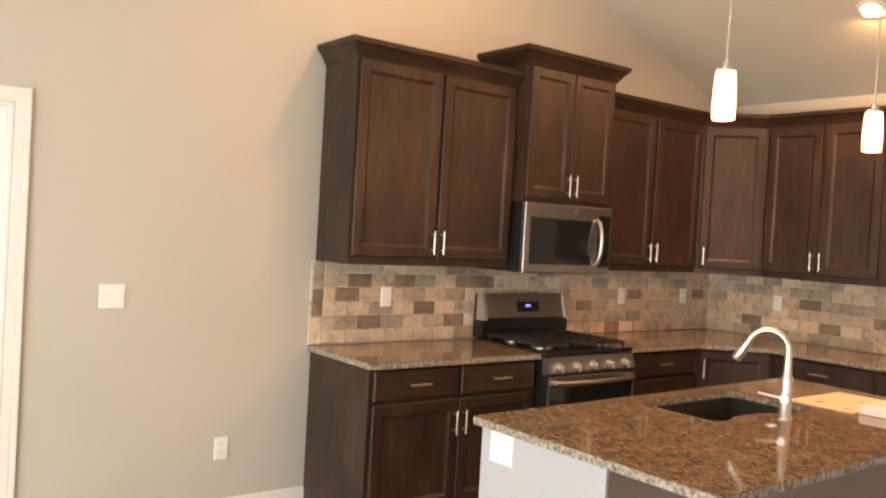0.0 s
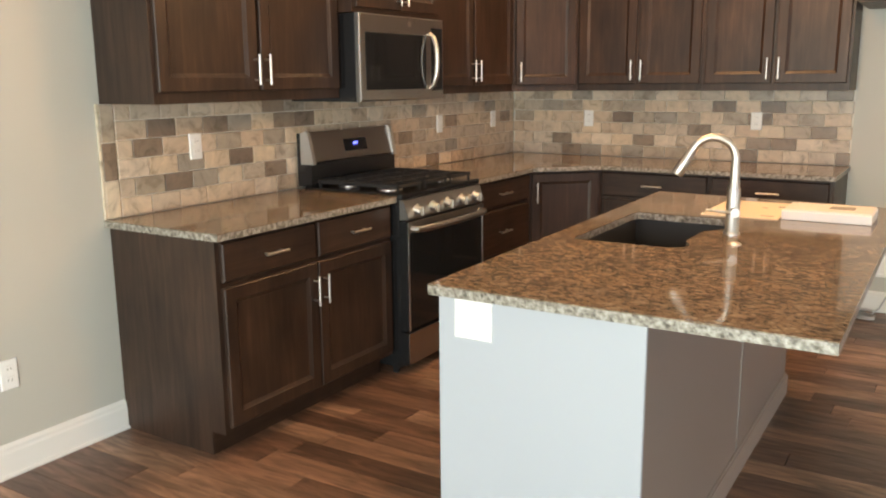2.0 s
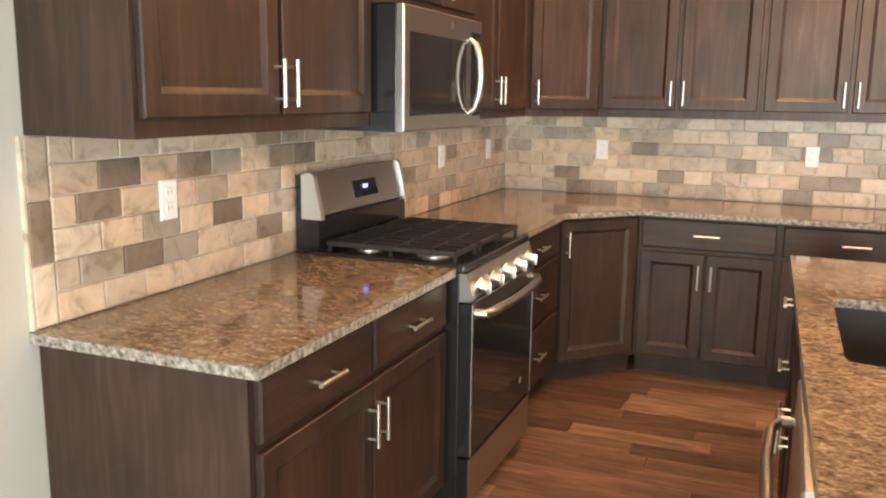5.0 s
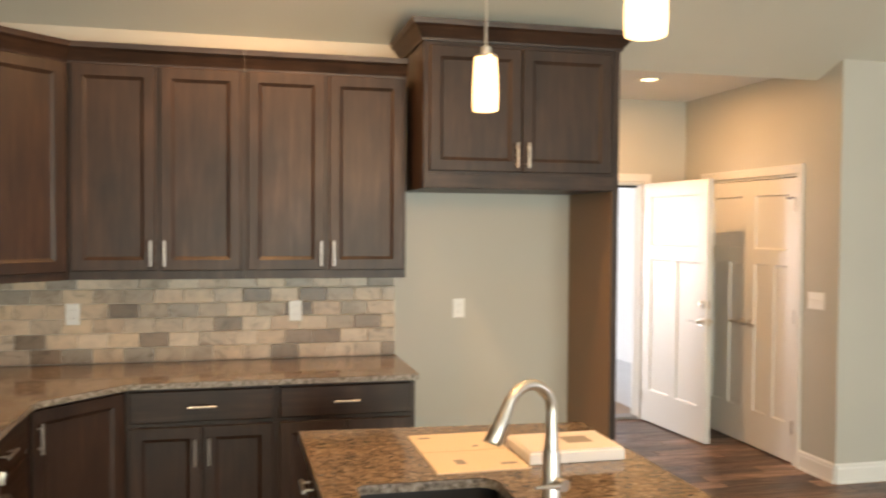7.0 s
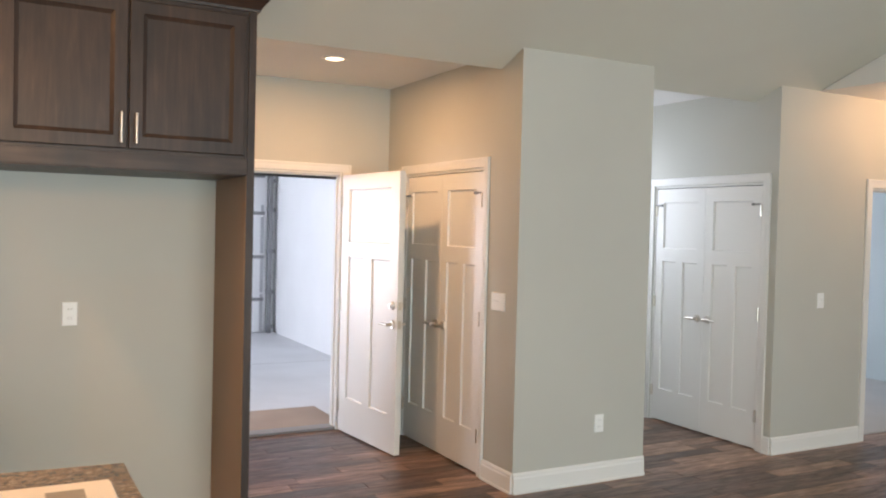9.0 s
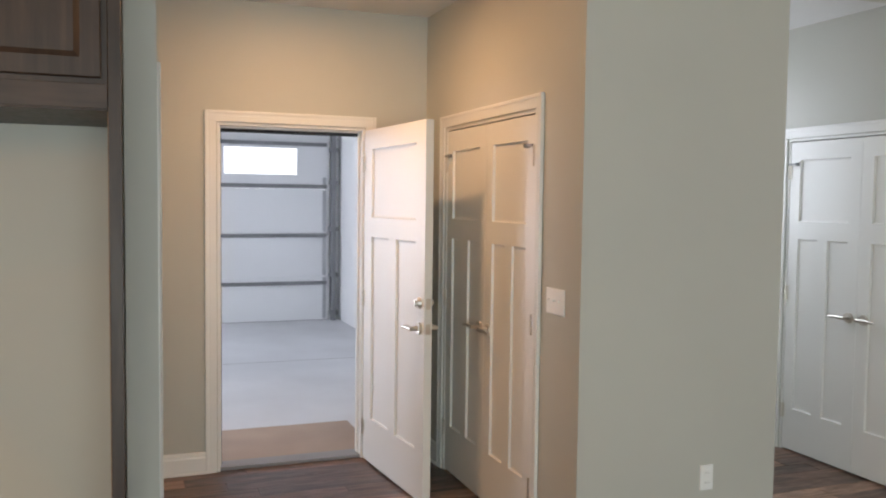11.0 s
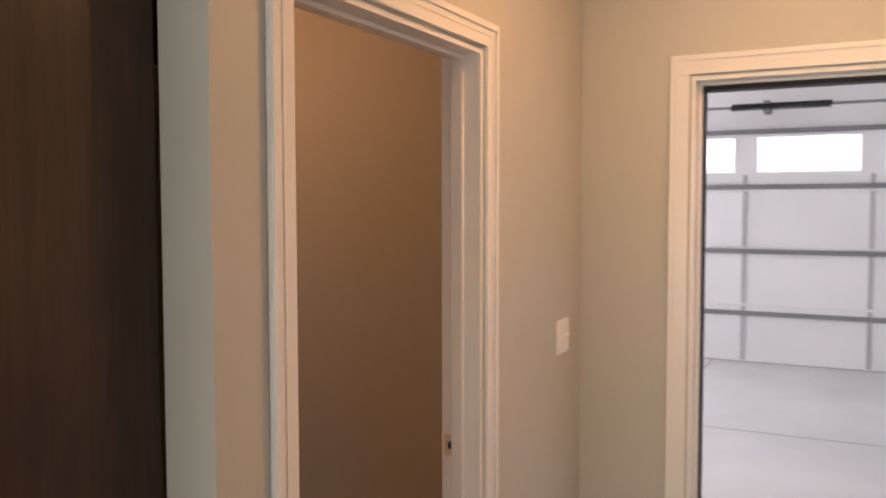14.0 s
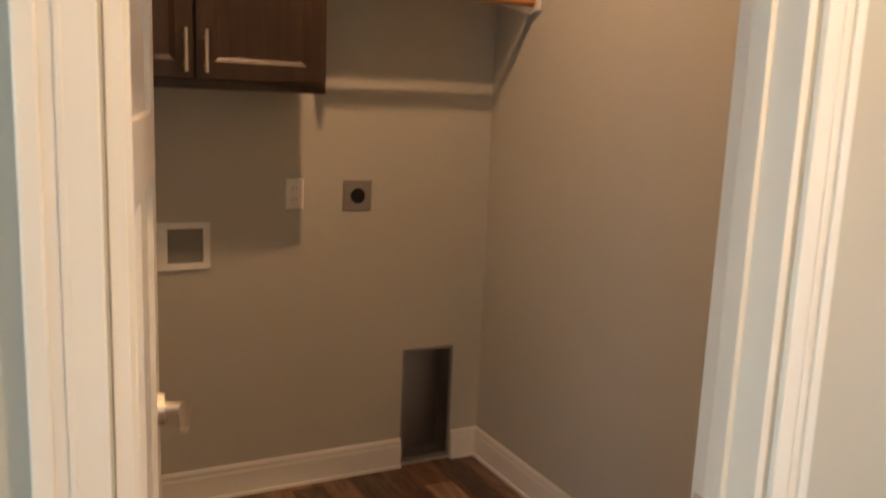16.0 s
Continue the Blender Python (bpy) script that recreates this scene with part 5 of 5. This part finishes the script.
# ---- windows behind the camera, the south one assumed ----
def window(m, w, h, n):
    wd = thing("window", m, "white framed window, out of view", "window", kind="structure")
    bm = bmesh.new()
    for q in ((0, w, 0, 0.05), (0, w, h - 0.05, h), (0, 0.05, 0.05, h - 0.05), (w - 0.05, w, 0.05, h - 0.05)):
        box(bm, q[0], q[1], 0.03, 0.10, q[2], q[3], 0.003)
    part("window_frame", bm, TRIM, wd)
    for i in range(1, n):
        part("mullion", box(bmesh.new(), i * w / n - 0.03, i * w / n + 0.03, 0.04, 0.09, 0.05, h - 0.05), TRIM, wd)
    for i in range(n):
        p = part("pane", B(i * w / n + 0.031, (i + 1) * w / n - 0.031, 0.060, 0.066, 0.051, h - 0.051), GLASS, wd)
        p.visible_shadow = False


window(pose(-8.6, -5.6, 0.08, 0, 0, 90), 4.8, 2.04, 4)
# assumed opening for the added south light
window(pose(-4.2, -10.5, 0.4, 0, 0, 180), 3.8, 2.1, 2)
solo("ground_outside", B(-60, -8.9, -60, 40, -0.5, -0.3), paint("lawn_green", (0.07, 0.12, 0.04), 0.9, 20, 0.8, 0.4), "mown lawn outside the windows", "ground", kind="structure")


# ---- tiles ----
def tile_mesh(w, h, mat):
    return finish("tile", ringed(bmesh.new(), 0, w, 0, h, [(0, -0.0095), (0.0025, -0.0115), (0.005, -0.012)], -0.002), mat)


TW, TH, TG = 0.1524, 0.0762, 0.0035
ROWS = [0.917 + i * (TH + TG) for i in range(6)]
rng = random.Random(4)


def tile_run(holder, m, length, shift, tones):
    """Rows of running bond; tones name the courses' darker and greyer tiles by their distance along the run."""
    cache = {}
    for j, z in enumerate(ROWS):
        h = TH if j < 5 else 1.383 - z
        x = -(TW + TG) * (0.5 if j % 2 else 0.0) - shift
        while x < length:
            a, b = max(x, 0.0), min(x + TW, length)
            if b - a > 0.012:
                mat = TILE
                for p, tone in tones.get(j, ()):
                    if x - TG / 2 <= p < x + TW + TG / 2:
                        mat = tone
                key = (round(b - a, 3), round(h, 3), mat.name)
                if key not in cache:
                    cache[key] = tile_mesh(b - a, h, mat)
                ob = new("tile", cache[key])
                ob.parent = holder
                ob.matrix_basis = m @ Matrix.Translation((a, rng.uniform(-0.0007, 0.0007), z))
            x += TW + TG


D, G = TILE_DARK, TILE_GREY
NORTH = {0: [(2.45, D), (2.95, G), (1.05, G)], 1: [(0.317, D), (0.967, D), (0.481, G), (0.157, G), (2.61, G)], 2: [(0.407, G), (0.689, D), (2.13, D), (1.02, G)],
         3: [(0.157, D), (0.56, G), (2.70, D), (2.35, G), (3.36, D), (0.88, G)], 4: [(0.238, D), (0.558, D), (0.75, G), (0.967, D), (1.213, D), (3.13, G), (2.2, G)], 5: [(0.86, D), (1.02, G), (1.2, G), (1.66, G), (2.9, G)]}
EASTW = {0: [(0.47, D), (0.60, G), (0.93, G), (1.08, G), (1.24, G), (1.73, D), (2.28, D)], 1: [(0.39, D), (1.03, D), (1.81, D), (1.96, D)], 2: [(1.41, D), (2.20, D), (2.06, G)],
         3: [(0.88, D), (1.02, G), (1.24, G), (1.35, G), (1.86, D), (2.17, G), (1.63, G), (0.1, G)], 4: [(1.58, D), (1.90, D), (2.08, G), (0.84, G), (0.40, G), (0.55, G), (1.0, G)], 5: [(0.2, G), (0.5, G), (1.85, G), (2.2, D), (1.1, G)]}
bs = solo("backsplash_range_wall", B(-3.658, -0.013, -0.0045, -0.0005, 0.9145, 1.3835), GROUT, "travertine subway tile backsplash with pale grout", "backsplash", kind="structure")
tile_run(bs, pose(-3.580, -0.001, 0), 3.568, 0.0, NORTH)
for i, mat in enumerate((TILE_PALE, TILE_DARK, TILE_GREY)):
    ob = new("tile", tile_mesh(0.066, TW, mat))
    ob.parent = bs
    ob.matrix_basis = pose(-3.650, -0.001, 0.917 + i * (TW + TG))
part("edge_trim", box(bmesh.new(), -3.662, -3.653, -0.0135, -0.0005, 0.915, 1.383, 0.002), TILE_PALE, bs, "thin pale edge strip")
bs2 = solo("backsplash_corner_wall", B(-0.0045, -0.0005, -2.372, -0.013, 0.9145, 1.3835), GROUT, "travertine subway tile backsplash with pale grout", "backsplash", kind="structure")
tile_run(bs2, pose(-0.001, -0.014, 0, 0, 0, -90), 2.355, 0.065, EASTW)

# ---- floor planks ----
PW = 0.127
rng = random.Random(9)
near, far, lengths = [], [], (0.62, 0.78, 0.94, 1.10, 1.26)
x = -6.9
while x < 1.82:
    y = 0.0 - rng.uniform(0.0, 1.0)
    first = True
    while y > -10.4:
        L = rng.choice(lengths)
        a = y if not first else 0.0
        L = L if not first else max(0.2, -y + 0.3)
        first = False
        b = a - round(L, 2)
        (near if (-4.9 < x < -0.3 and -3.6 < b and a > -3.9) or (-0.5 < x < 1.8 and a < -3.3 and b > -5.6) else far).append((x, b, a))
        y = b - 0.0015
    x += PW
cache = {}
random.Random(2).shuffle(near)
far += near[300:]
for x, b, a in near[:300]:
    key = round(a - b, 2)
    if key not in cache:
        cache[key] = finish("plank", box(bmesh.new(), 0.0006, PW - 0.0006, 0, key - 0.0015, -0.010, 0.0, 0.0012), PLANK)
    ob = new("plank", cache[key])
    ob.parent = floor
    ob.matrix_basis = Matrix.Translation((x, b, 0))
verts, faces = [], []
for x, b, a in far:
    k = len(verts)
    verts += [(x + 0.0006, b, -0.010), (x + PW - 0.0006, b, -0.010), (x + PW - 0.0006, a - 0.0015, -0.010), (x + 0.0006, a - 0.0015, -0.010),
              (x + 0.0014, b + 0.0008, 0), (x + PW - 0.0014, b + 0.0008, 0), (x + PW - 0.0014, a - 0.0023, 0), (x + 0.0014, a - 0.0023, 0)]
    faces += [(k + 4, k + 5, k + 6, k + 7), (k, k + 1, k + 5, k + 4), (k + 1, k + 2, k + 6, k + 5), (k + 2, k + 3, k + 7, k + 6), (k + 3, k, k + 4, k + 7)]
me = bpy.data.meshes.new("planks")
me.from_pydata(verts, [], faces)
me.materials.append(PLANK_FAR)
pf = new("planks", me)
pf.parent = floor
tagged(pf, "", "", "", "stuff")
